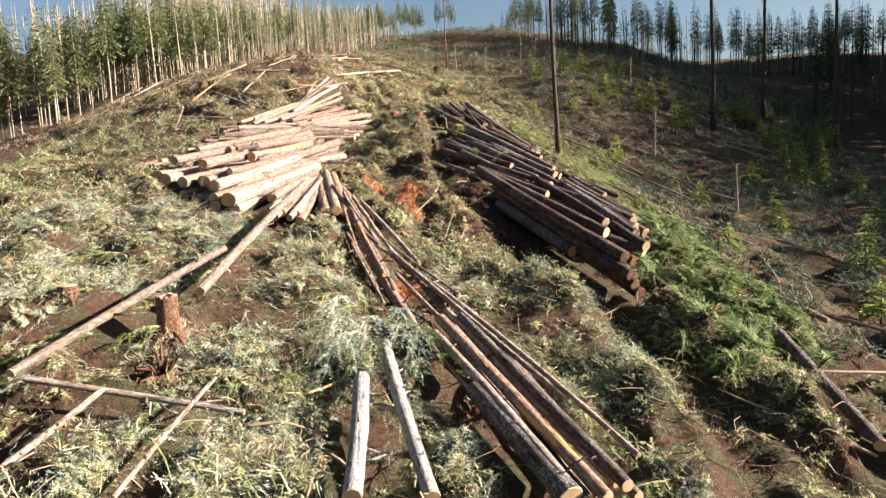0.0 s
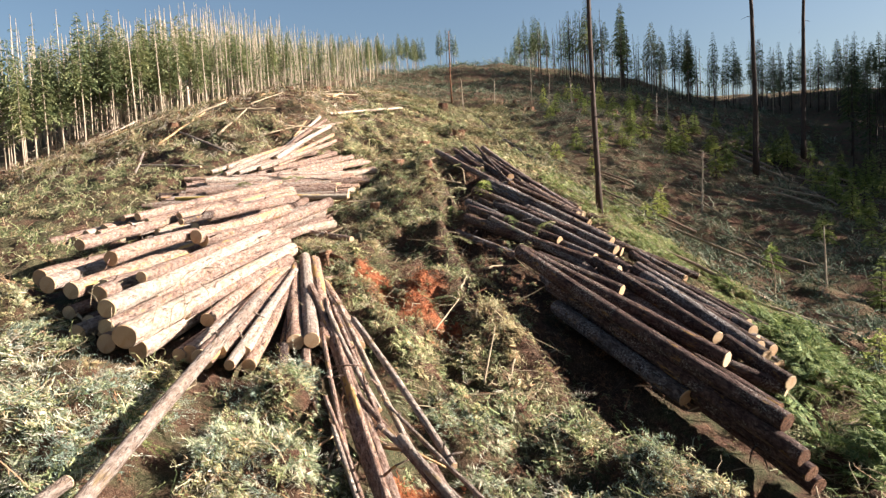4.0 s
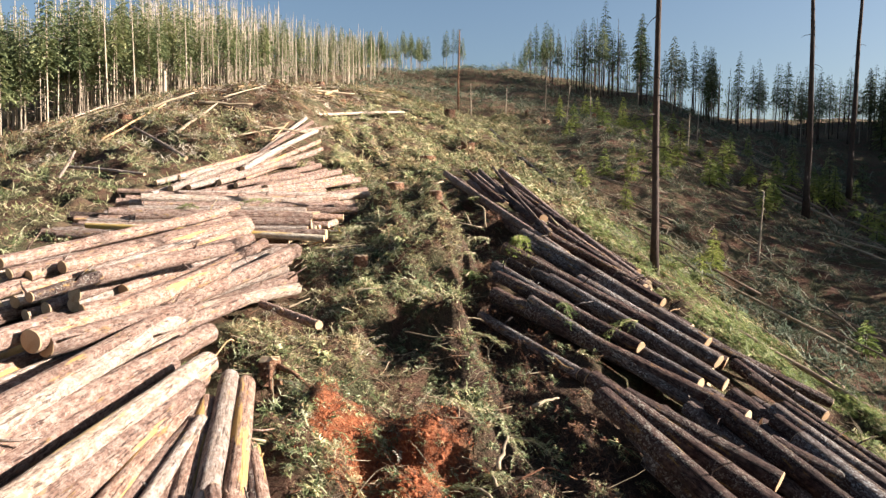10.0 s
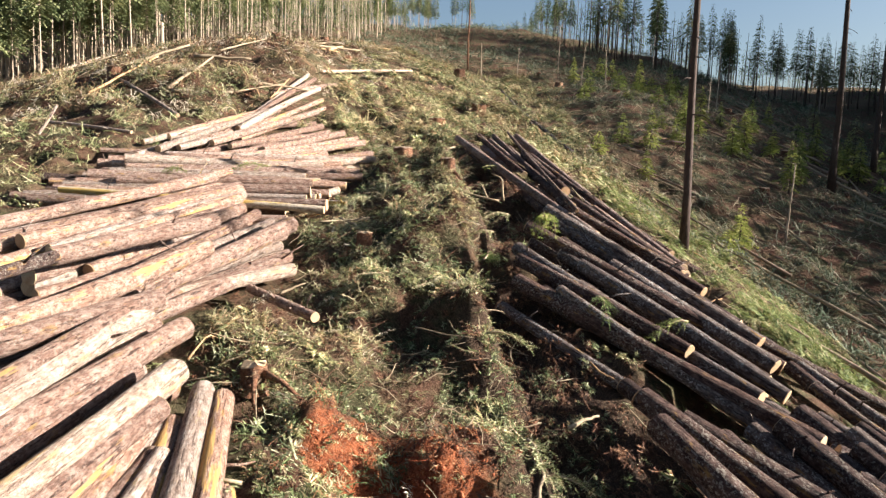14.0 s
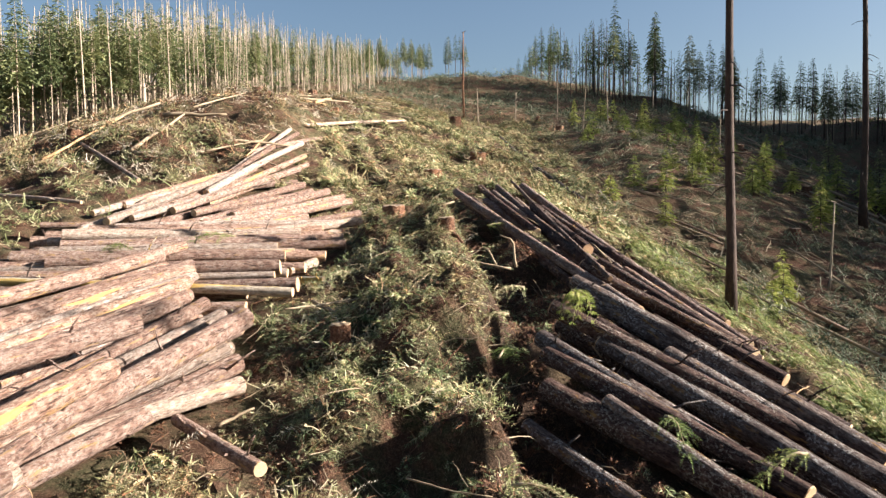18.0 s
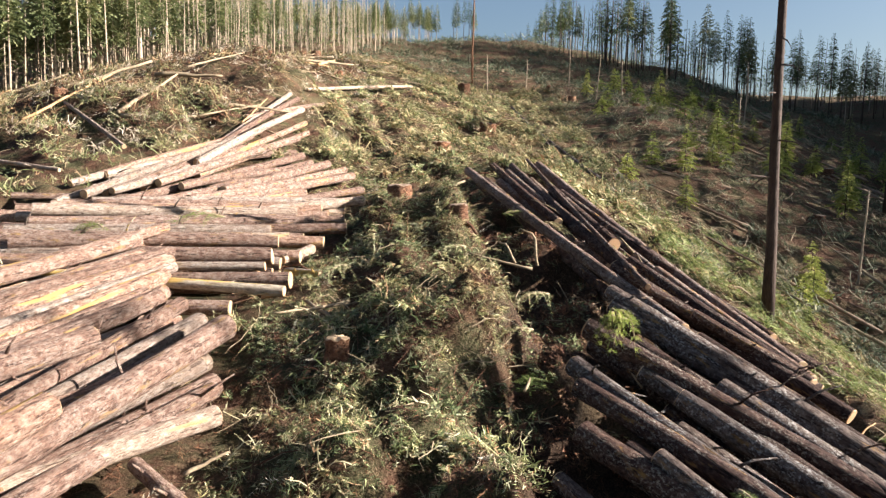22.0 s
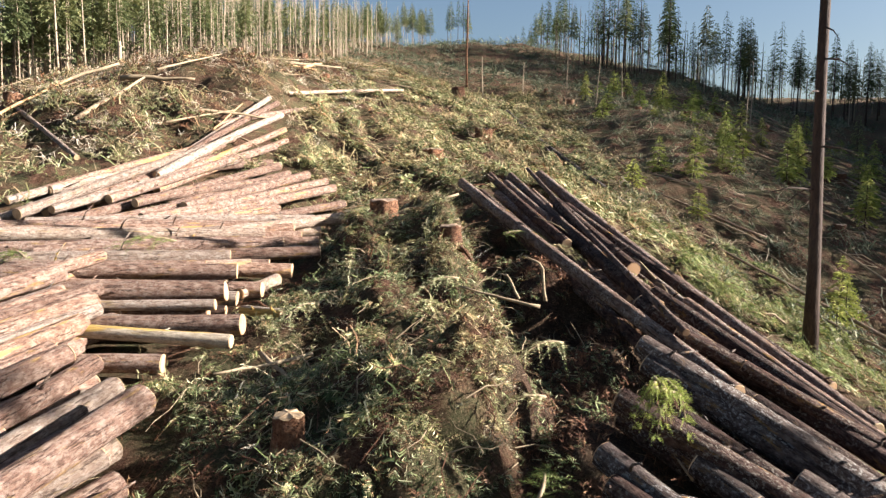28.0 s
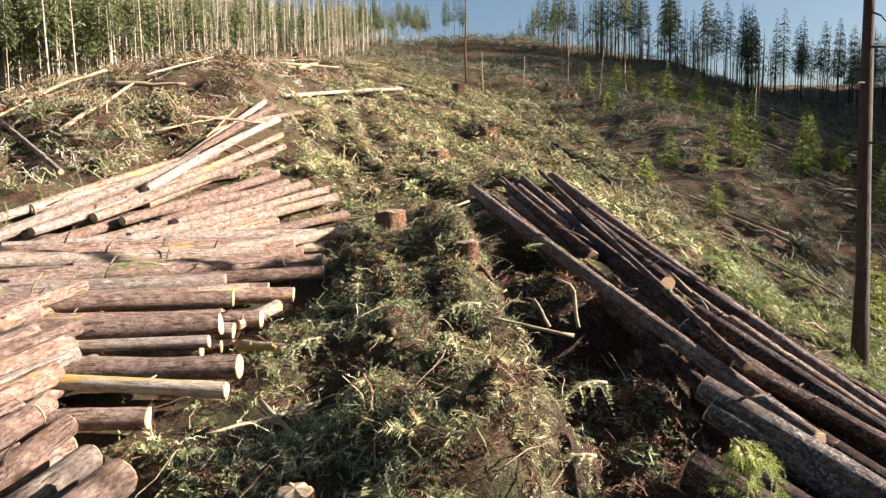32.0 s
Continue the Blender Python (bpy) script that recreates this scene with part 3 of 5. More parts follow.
def spray(rng, n, length, pairs, flat=0.5):
    """A matted heap of flat needle sprays arching out to all sides; every shoot is a slim blade."""
    verts, faces = [], []
    for i in range(n):
        g, up = 2 * np.pi * (i + rng.uniform(-0.5, 0.5)) / n, rng.uniform(0.05, 0.9) * (1 - flat) + 0.12
        e, droop = length * rng.uniform(0.5, 1.1), rng.uniform(0.5, 1.3)
        d, side = np.array([math.cos(g), math.sin(g), 0]), np.array([-math.sin(g), math.cos(g), rng.normal(0, 0.25)])
        root = np.array([*rng.normal(0, 0.16 * length, 2), rng.uniform(-0.02, 0.1)])
        s = np.linspace(0.08, 1, pairs)
        for k in range(pairs):
            p = root + d * s[k] * e + np.array([0, 0, (up * s[k] - droop * 0.6 * s[k] ** 2) * e])
            reach = e * 0.42 * (1.12 - s[k]) * rng.uniform(0.6, 1.2) + 0.02
            for w in (-1, 1):
                lean = rng.uniform(0.6, 1.3)
                o = (d * lean + side * w) / math.hypot(1, lean) * reach + np.array([0, 0, rng.uniform(-0.35, 0.12) * reach])
                q = np.cross(o, [0, 0, 1.0]) * 0.075 + np.array([0, 0, rng.normal(0, 0.05) * reach])
                m = len(verts)
                verts += [p + q, p + o, p - q]
                faces.append((m, m + 1, m + 2))
    return np.array(verts), faces


def wisp(rng, strands, length, slivers, width=0.006, bends=3):
    """A tangle of thin bent strands with short needles on them, heaped round the origin."""
    verts, faces = [], []
    for _ in range(strands):
        g, up = rng.uniform(0, 2 * np.pi), rng.uniform(-0.1, 0.9)
        d = np.array([math.cos(g), math.sin(g), up])
        p = np.array([*rng.normal(0, 0.3 * length, 2), rng.uniform(-0.02, 0.12)])
        e = length * rng.uniform(0.35, 1.0) / bends
        line = [p]
        for i in range(bends):
            p = p + d * e
            d = d + rng.normal(0, 0.3, 3) - [0, 0, 0.3]
            line.append(p)
        k = len(verts)
        side = np.array([-d[1], d[0], 0]) / (math.hypot(d[0], d[1]) + 1e-6) * width
        for q in line:
            verts += [q - side, q + side]
        for i in range(bends):
            faces += [(k + 2 * i, k + 2 * i + 1, k + 2 * i + 3), (k + 2 * i, k + 2 * i + 3, k + 2 * i + 2)]
        for _ in range(slivers):
            i = rng.integers(0, bends)
            u = rng.random()
            t = line[i + 1] - line[i]
            o = t / (np.linalg.norm(t) + 1e-6) * rng.uniform(0.0, 1.0) + rng.normal(0, 0.75, 3)
            o *= rng.uniform(0.03, 0.085) / (np.linalg.norm(o) + 1e-6)
            w = np.cross(o, rng.normal(0, 1, 3))
            w *= 2.2 * width / (np.linalg.norm(w) + 1e-6)
            m = len(verts)
            j = k + 2 * int(round(i + u))
            verts += [verts[j] + w + o * 0.3, verts[j] + o]
            faces.append((j, m, m + 1))
    return np.array(verts), faces


def scatter_mesh(templates, m, pick):
    """Copies of templates (vertices, triangle faces) joined; m: 4x4 matrices, pick: which template."""
    vs, fs, k = [], [], 0
    for t, (v, f) in enumerate(templates):
        mm = m[pick == t]
        if not len(mm):
            continue
        w = np.einsum("nij,vj->nvi", mm[:, :3, :3], v) + mm[:, None, :3, 3]
        f = np.asarray(f)
        fs.append((f[None] + k + (np.arange(len(mm)) * len(v))[:, None, None]).reshape(-1, 3))
        vs.append(w.reshape(-1, 3))
        k += len(mm) * len(v)
    return np.concatenate(vs), np.concatenate(fs)


def turned(rng, n, scale_lo, scale_hi, tilt):
    """Random turns about the upright, tilts and sizes, as 3x3 matrices."""
    yaw, p, q = rng.uniform(0, 2 * np.pi, n), rng.normal(0, tilt, n), rng.normal(0, tilt, n)
    s = rng.uniform(scale_lo, scale_hi, n)
    cy, sy, cp, sp, cq, sq = np.cos(yaw), np.sin(yaw), np.cos(p), np.sin(p), np.cos(q), np.sin(q)
    z, o = np.zeros(n), np.ones(n)
    a = np.stack([cy, -sy, z, sy, cy, z, z, z, o], -1).reshape(n, 3, 3)
    b = np.stack([cp, z, sp, z, o, z, -sp, z, cp], -1).reshape(n, 3, 3)
    c = np.stack([o, z, z, z, cq, -sq, z, sq, cq], -1).reshape(n, 3, 3)
    return a @ b @ c * s[:, None, None]


def lean_to_slope(x, y, turns):
    e = 0.3
    gx_, gy_ = (ground(x + e, y) - ground(x - e, y)) / (2 * e), (ground(x, y + e) - ground(x, y - e)) / (2 * e)
    shear = np.tile(np.eye(3), (len(x), 1, 1))
    shear[:, 2, 0], shear[:, 2, 1] = gx_, gy_
    return shear @ turns


def strew(name, label, templates, material, xs, ys, lift, scale_lo, scale_hi, tilt, seed):
    rng = np.random.default_rng(seed)
    n = len(xs)
    m = np.zeros((n, 4, 4))
    m[:, :3, :3] = lean_to_slope(xs, ys, turned(rng, n, scale_lo, scale_hi, tilt))
    m[:, 0, 3], m[:, 1, 3] = xs, ys
    m[:, 2, 3] = land(xs, ys) + rng.uniform(lift[0], lift[1], n)
    v, f = scatter_mesh(templates, m, rng.integers(0, len(templates), n))
    return tagged(new(name, mesh_of(name, v, f, material)), label, "brush", kind="stuff")


def bare(x, y):
    """How free of brush the soil lies, from 0 to 1."""
    pit = sum(np.exp(-((((x - a) ** 2 + (y - b) ** 2) / (r * 0.8) ** 2) ** 2)) for a, b, r in CLAY)
    shade_soil = sum(np.exp(-(((x - a) ** 2 + (y - b) ** 2) / (r * 0.75) ** 2)) for a, b, r in SHADE_SOIL)
    row = np.interp(y, [9, 13, 16.5, 20, 23], [4.4, 3.6, 2.7, 1.2, 0.4])
    ditch = 0.9 * np.exp(-(((x - row - 1.4) / 0.8) ** 2)) * np.clip((y - 9) / 3, 0, 1) * np.clip((24 - y) / 3, 0, 1)
    ditch = ditch + trench(x, y, [0, 0.8, 0.8, 0.7, 0.75, 0.75, 0.6, 0.65, 0.6, 0.4, 0])
    return np.clip(ditch + 1.3 * pit + 0.8 * np.minimum(shade_soil, 1) + 0.9 * rut(x, y) - 3.0 * churn(x, y) + 1.7 * value_noise(x, y, 2.1, 9) + 0.9 * value_noise(x, y, 0.9, 8) + 0.08, 0, 0.985)


def crown(rng, height, base, radius, whorls, pairs=4, per=6, shape=0.9):
    """Drooping boughs in whorls round a stem, as vertices and triangles."""
    vs, fs, k = [], [], 0
    for i in range(whorls):
        u = (i + rng.uniform(0, 0.8)) / whorls
        for j in range(per):
            if rng.random() < 0.1:
                continue
            w = min(0.99, u + rng.uniform(-0.7, 0.7) / whorls + 0.02)
            z = base + (height - base) * w
            reach = radius * (max(0.0, 1 - w) ** shape * 0.95 + 0.08) * (1.0 if w > 0.12 else 0.6)
            v, f = frond(rng, reach * rng.uniform(0.65, 1.15), pairs, 0.42, rng.uniform(0.1, 0.6), reach * 0.15, True)
            g = 2 * np.pi * (j + rng.uniform(-0.35, 0.35)) / per + i * 1.7
            up = rng.uniform(-0.25, 0.3)
            c, s_ = math.cos(g), math.sin(g)
            x, y, zz = v[:, 0], v[:, 1], v[:, 2] + v[:, 0] * up
            vs.append(np.stack([x * c - y * s_, x * s_ + y * c, zz + z], 1))
            fs.append(np.asarray(f) + k)
            k += len(v)
    return np.concatenate(vs), np.concatenate(fs)


def stem(rng, height, r, lean=0.0, dead=10, low=0.1):
    """A tapering trunk with a few dead branch stubs below the crown."""
    n = 12
    s = np.linspace(0, 1, n)
    sway = np.cumsum(rng.normal(0, 0.006, (n, 2)), 0) * height * 0.25
    pts = np.stack([sway[:, 0] + lean * s * height, sway[:, 1], s * height - 0.25], 1)
    pieces = [tube(pts, r * (1 - 0.85 * s) * np.where(s < 0.02, 1.3, 1), 9, 0.03, rng)]
    for _ in range(dead):
        q = rng.uniform(low, 0.65)
        p = np.array([np.interp(q, s, pts[:, 0]), np.interp(q, s, pts[:, 1]), q * height])
        g, e = rng.uniform(0, 2 * np.pi), rng.uniform(0.3, 1.1)
        d = np.array([math.cos(g), math.sin(g), rng.uniform(-0.5, 0.1)])
        pieces.append(tube([p, p + d * e * 0.6, p + d * e + [0, 0, -0.1]], [0.02, 0.014, 0.006], 4))
    return join(pieces)


def tree(name, label, category, group, seed, height, r, base, radius, whorls, per, needles, bark=None, lean=0.0, pairs=4, shape=0.9, dead=10):
    rng = np.random.default_rng(seed)
    ob = tagged(new(name), label, category, group)
    v, f = stem(rng, height, r, lean, dead)
    part("trunk", mesh_of("trunk", v, f, bark or M_TRUNK, True), ob)
    v, f = crown(rng, height, base, radius, whorls, pairs, per, shape)
    v[:, 0] += lean * v[:, 2]
    part("crown", mesh_of("crown", v, f, needles), ob)
    return ob


def plant(ob, x, y, scale=1.0, turn=0.0, sink=0.05):
    ob.matrix_world = Matrix.LocRotScale((x, y, float(ground(x, y)) - sink), Euler((0, 0, turn)), Vector((scale, scale, scale)))
    return ob


def plant_copy(ob, x, y, scale, turn):
    c = copy_thing(ob, Matrix.Identity(4))
    return plant(c, x, y, scale, turn)


# ---- logs ----
PILES = {
    "R": "logs of the shaded stack beside the ravine",
    "A": "logs of the lowest sunlit stack",
    "B": "logs of the middle sunlit stack",
    "C": "logs of the upper sunlit stack",
    "D": "logs strewn above the upper stack",
    "G": "loose logs and poles on the slope",
}
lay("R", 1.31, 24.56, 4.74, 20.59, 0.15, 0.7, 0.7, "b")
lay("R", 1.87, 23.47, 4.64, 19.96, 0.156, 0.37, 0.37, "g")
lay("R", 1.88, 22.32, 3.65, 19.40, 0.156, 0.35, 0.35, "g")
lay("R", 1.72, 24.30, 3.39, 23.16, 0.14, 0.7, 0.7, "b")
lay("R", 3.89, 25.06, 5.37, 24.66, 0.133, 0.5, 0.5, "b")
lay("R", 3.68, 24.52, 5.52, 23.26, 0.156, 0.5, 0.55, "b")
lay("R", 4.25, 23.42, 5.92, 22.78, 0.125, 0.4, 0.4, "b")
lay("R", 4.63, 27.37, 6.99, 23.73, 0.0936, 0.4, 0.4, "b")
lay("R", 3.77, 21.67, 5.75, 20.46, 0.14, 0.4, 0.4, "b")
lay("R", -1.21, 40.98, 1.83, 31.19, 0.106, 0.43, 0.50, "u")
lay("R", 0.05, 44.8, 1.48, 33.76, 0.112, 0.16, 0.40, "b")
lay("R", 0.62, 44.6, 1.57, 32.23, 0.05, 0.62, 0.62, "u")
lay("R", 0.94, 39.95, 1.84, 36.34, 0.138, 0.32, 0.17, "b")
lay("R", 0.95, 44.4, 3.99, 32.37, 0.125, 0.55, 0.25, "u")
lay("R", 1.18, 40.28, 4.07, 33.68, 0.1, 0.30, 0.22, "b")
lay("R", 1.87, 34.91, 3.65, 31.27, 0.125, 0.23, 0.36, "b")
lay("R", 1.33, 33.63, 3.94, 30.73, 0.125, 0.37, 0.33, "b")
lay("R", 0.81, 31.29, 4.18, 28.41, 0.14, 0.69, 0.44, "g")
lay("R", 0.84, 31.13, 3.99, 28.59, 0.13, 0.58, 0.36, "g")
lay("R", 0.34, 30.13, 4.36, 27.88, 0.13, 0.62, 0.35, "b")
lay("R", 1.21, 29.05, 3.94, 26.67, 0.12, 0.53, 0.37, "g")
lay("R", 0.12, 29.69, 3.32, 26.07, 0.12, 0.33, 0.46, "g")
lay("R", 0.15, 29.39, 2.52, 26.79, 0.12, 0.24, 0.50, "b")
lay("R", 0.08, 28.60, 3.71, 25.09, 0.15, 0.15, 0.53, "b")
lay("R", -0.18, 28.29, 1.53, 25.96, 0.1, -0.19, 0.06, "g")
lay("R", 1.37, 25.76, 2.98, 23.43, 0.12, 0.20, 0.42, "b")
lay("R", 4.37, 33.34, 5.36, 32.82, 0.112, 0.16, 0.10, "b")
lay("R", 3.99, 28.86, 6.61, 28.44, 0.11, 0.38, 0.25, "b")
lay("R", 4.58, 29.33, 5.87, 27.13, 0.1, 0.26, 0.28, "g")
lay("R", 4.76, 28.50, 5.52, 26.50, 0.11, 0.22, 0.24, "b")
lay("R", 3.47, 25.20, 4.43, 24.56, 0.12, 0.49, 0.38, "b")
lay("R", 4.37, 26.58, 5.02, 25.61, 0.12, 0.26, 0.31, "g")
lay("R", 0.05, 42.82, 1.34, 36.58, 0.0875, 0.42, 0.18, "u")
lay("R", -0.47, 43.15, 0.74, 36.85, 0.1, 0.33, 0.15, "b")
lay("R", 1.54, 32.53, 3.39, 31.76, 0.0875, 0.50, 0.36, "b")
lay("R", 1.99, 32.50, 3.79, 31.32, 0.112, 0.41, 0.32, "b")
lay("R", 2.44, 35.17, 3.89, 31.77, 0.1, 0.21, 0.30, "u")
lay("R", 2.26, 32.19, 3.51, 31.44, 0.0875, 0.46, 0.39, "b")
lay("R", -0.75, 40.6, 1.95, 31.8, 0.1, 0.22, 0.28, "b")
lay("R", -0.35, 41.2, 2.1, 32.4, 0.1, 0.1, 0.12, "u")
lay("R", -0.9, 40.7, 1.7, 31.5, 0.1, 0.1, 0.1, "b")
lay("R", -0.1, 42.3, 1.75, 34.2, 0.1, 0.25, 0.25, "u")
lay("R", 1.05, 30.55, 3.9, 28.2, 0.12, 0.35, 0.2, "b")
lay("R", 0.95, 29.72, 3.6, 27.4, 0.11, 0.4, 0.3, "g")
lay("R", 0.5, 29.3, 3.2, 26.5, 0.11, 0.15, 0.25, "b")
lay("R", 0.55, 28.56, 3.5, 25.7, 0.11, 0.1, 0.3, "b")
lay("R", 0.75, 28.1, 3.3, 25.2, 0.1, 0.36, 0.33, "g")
lay("A", -4.58, 16.90, -3.88, 23.69, 0.165, 0.51, 0.51, "w")
lay("A", -4.41, 18.52, -3.81, 23.05, 0.137, 0.34, 0.383, "k")
lay("A", -4.03, 18.53, -3.89, 22.22, 0.117, 0.255, 0.297, "k")
lay("A", -3.65, 17.26, -3.85, 23.12, 0.123, 0.17, 0.212, "k")
lay("A", -3.25, 17.15, -3.53, 22.44, 0.0858, 0.255, 0.255, "w")
lay("A", -3.09, 17.51, -3.44, 22.30, 0.103, 0.136, 0.136, "k")
lay("A", -5.05, 17.40, -4.80, 25.43, 0.137, 0.68, 0.68, "w")
lay("A", -5.05, 18.58, -4.85, 25.84, 0.103, 0.807, 0.765, "k")
lay("A", -6.27, 20.10, -5.99, 23.46, 0.137, 0.765, 0.85, "k")
lay("A", -5.71, 22.80, -4.83, 27.30, 0.151, 0.85, 0.935, "k")
lay("A", -5.57, 18.25, -5.07, 20.71, 0.137, 0.595, 0.68, "k")
lay("A", -6.61, 26.14, -5.22, 28.86, 0.137, 0.935, 0.935, "k")
lay("A", -6.61, 24.30, -6.42, 25.88, 0.0889, 1.02, 1.02, "b")
lay("A", -7.77, 21.86, -7.54, 25.48, 0.123, 0.765, 0.85, "k")
lay("A", -2.68, 17.65, -3.07, 20.04, 0.0824, 0.102, 0.102, "b")
lay("A", -2.39, 18.04, -2.88, 20.56, 0.078, 0.085, 0.085, "k")
lay("A", -1.61, 18.39, -2.33, 20.43, 0.07, 0.0595, 0.0595, "k")
lay("A", -1.78, 18.21, -2.28, 19.90, 0.07, 0.0595, 0.0595, "k")
lay("A", -5.62, 22.95, -4.73, 25.22, 0.151, 0.765, 0.765, "k")
lay("G", -5.06, 9.12, -3.70, 13.73, 0.07, 0.43, 0.58, "w")
lay("G", -3.60, 12.11, -3.16, 18.64, 0.085, 0.45, 0.8, "w")
lay("G", -0.14, 13.08, -1.47, 16.56, 0.1, 0.3, 0.3, "k")
lay("G", -0.41, 7.73, -0.63, 10.20, 0.115, 0.48, 0.58, "p")
lay("G", 0.47, 7.95, -0.43, 11.39, 0.1, 0.48, 0.58, "p")
lay("G", 0.43, 12.56, 2.51, 8.27, 0.0936, 0.68, 0.58, "k")
lay("G", 0.77, 13.09, 2.81, 8.59, 0.0858, 0.58, 0.58, "g")
lay("G", 0.99, 10.64, 2.09, 8.32, 0.156, 0.48, 0.48, "g")
lay("G", -0.41, 15.76, 0.91, 12.72, 0.07, 0.35, 0.35, "k")
lay("G", -2.87, 20.90, -0.50, 14.07, 0.08, 0.36, 0.36, "k")
lay("G", -2.61, 20.31, 0.03, 12.56, 0.07, 0.35, 0.35, "k")
lay("G", 7.52, 16.33, 7.07, 10.89, 0.109, 0.42, 0.42, "g")
lay("G", -4.90, 9.15, -2.04, 9.17, 0.045, 0.35, 0.35, "w")
lay("G", -4.16, 7.40, -3.86, 9.10, 0.04, 0.35, 0.35, "w")
lay("G", -2.87, 7.26, -2.64, 9.85, 0.03, 0.33, 0.33, "w")
lay("G", -0.79, 16.00, 2.35, 10.91, 0.05, 0.5, 0.45, "w")
lay("G", -0.55, 14.75, 1.43, 11.13, 0.045, 0.5, 0.45, "k")
lay("G", 0.50, 13.42, 2.71, 8.81, 0.06, 0.5, 0.45, "w")
lay("G", 0.67, 12.73, 2.45, 8.52, 0.055, 0.5, 0.45, "w")
lay("G", 0.91, 12.25, 2.26, 8.35, 0.06, 0.5, 0.45, "g")
lay("G", 0.25, 14.60, 3.16, 9.58, 0.045, 0.5, 0.45, "w")
lay("G", -0.18, 12.72, 0.94, 10.60, 0.03, 0.5, 0.45, "k")
lay("G", -2.32, 19.60, -1.13, 16.70, 0.04, 0.45, 0.4, "w")
lay("G", -2.16, 18.34, -1.28, 15.19, 0.035, 0.45, 0.4, "k")
lay("G", -1.60, 15.92, -0.65, 13.40, 0.03, 0.45, 0.4, "w")
lay("G", -1.41, 16.84, -0.04, 14.86, 0.04, 0.45, 0.4, "k")
lay("G", -1.08, 16.23, 1.04, 13.76, 0.04, 0.45, 0.4, "w")
lay("G", -1.06, 16.84, 0.72, 14.61, 0.03, 0.45, 0.4, "w")
lay("G", -1.81, 16.57, -0.84, 14.01, 0.03, 0.45, 0.4, "k")
lay("B", -7.19, 28.01, -6.27, 32.50, 0.103, 0.425, 0.425, "k")
lay("B", -6.52, 26.98, -5.59, 31.64, 0.11, 0.51, 0.51, "k")
lay("B", -5.97, 26.12, -5.15, 31.17, 0.117, 0.51, 0.51, "k")
lay("B", -5.46, 25.52, -4.21, 30.22, 0.151, 0.552, 0.552, "k")
lay("B", -5.19, 27.79, -4.29, 29.57, 0.103, 0.34, 0.34, "w")
lay("B", -4.96, 27.43, -3.98, 29.11, 0.0959, 0.255, 0.255, "k")
lay("B", -6.00, 26.15, -3.81, 28.70, 0.11, 0.17, 0.17, "w")
lay("B", -7.01, 26.25, -5.46, 31.15, 0.137, 0.595, 0.595, "k")
lay("B", -6.70, 25.90, -4.79, 29.01, 0.117, 0.425, 0.425, "k")
lay("B", -9.30, 28.17, -6.94, 34.98, 0.103, 0.595, 0.595, "k")
lay("B", -8.68, 27.17, -6.21, 33.43, 0.103, 0.595, 0.595, "k")
lay("C", -8.19, 33.55, -4.68, 34.18, 0.165, 0.35, 0.35, "k")
lay("C", -7.60, 32.66, -4.01, 32.79, 0.137, 0.3, 0.3, "k")
lay("C", -9.90, 32.30, -3.93, 32.06, 0.085, 0.46, 0.36, "y")
lay("C", -6.23, 31.85, -4.71, 31.93, 0.117, 0.18, 0.18, "k")
lay("C", -7.94, 33.17, -4.67, 33.68, 0.078, 0.3, 0.3, "w")
lay("C", -7.97, 34.54, -4.79, 35.86, 0.123, 0.3, 0.3, "w")
lay("C", -8.49, 35.75, -4.65, 37.54, 0.123, 0.3, 0.3, "k")
lay("C", -8.96, 34.69, -6.91, 35.30, 0.0824, 0.3, 0.3, "y")
lay("C", -7.98, 36.69, -3.82, 39.52, 0.0959, 0.3, 0.3, "w")
lay("C", -7.88, 37.34, -5.60, 40.86, 0.117, 0.3, 0.3, "k")
lay("C", -7.82, 38.47, -6.03, 42.00, 0.13, 0.3, 0.3, "k")
lay("C", -8.35, 39.70, -6.45, 43.03, 0.11, 0.3, 0.3, "k")
lay("C", -4.36, 33.98, -3.70, 33.68, 0.078, 0.1, 0.1, "y")
lay("D", -10.57, 39.79, -8.19, 45.81, 0.0889, 0.13, 0.13, "k")
lay("D", -9.61, 40.46, -7.69, 44.79, 0.0959, 0.14, 0.14, "k")
lay("D", -8.88, 46.49, -7.15, 51.16, 0.0889, 0.13, 0.13, "k")
lay("D", -8.75, 42.33, -6.83, 45.07, 0.0959, 0.14, 0.14, "k")
lay("G", -8.05, 52.28, -4.70, 64.84, 0.078, 0.1, 0.1, "w")
lay("G", -4.64, 34.79, -4.24, 35.51, 0.0936, 0.12, 0.12, "w")
lay("G", -4.29, 27.79, -2.99, 26.63, 0.08, 0.15, 0.15, "k")
lay("G", 1.79, 64.95, 4.29, 52.12, 0.1, 0.12, 0.12, "g")
lay("G", 1.36, 69.70, 2.82, 58.25, 0.07, 0.1, 0.1, "g")
lay("G", -25.81, 56.82, -28.49, 71.71, 0.05, 0.1, 0.9, "w")
lay("G", -14.47, 39.33, -14.61, 40.71, 0.05, 0.1, 0.7, "w")
lay("G", -34.33, 68.51, -32.27, 75.96, 0.05, 0.1, 0.9, "w")
lay("G", -14.91, 46.03, -11.09, 42.14, 0.07, 0.15, 0.1, "w")
lay("G", -15.00, 40.96, -11.70, 39.82, 0.06, 0.1, 0.1, "w")
lay("G", -10.47, 39.80, -9.04, 42.68, 0.1, 0.12, 0.12, "w")
lay("G", -9.91, 38.80, -9.27, 41.20, 0.09, 0.1, 0.1, "w")
lay("G", -10.91, 38.90, -9.18, 43.40, 0.09, 0.1, 0.1, "w")
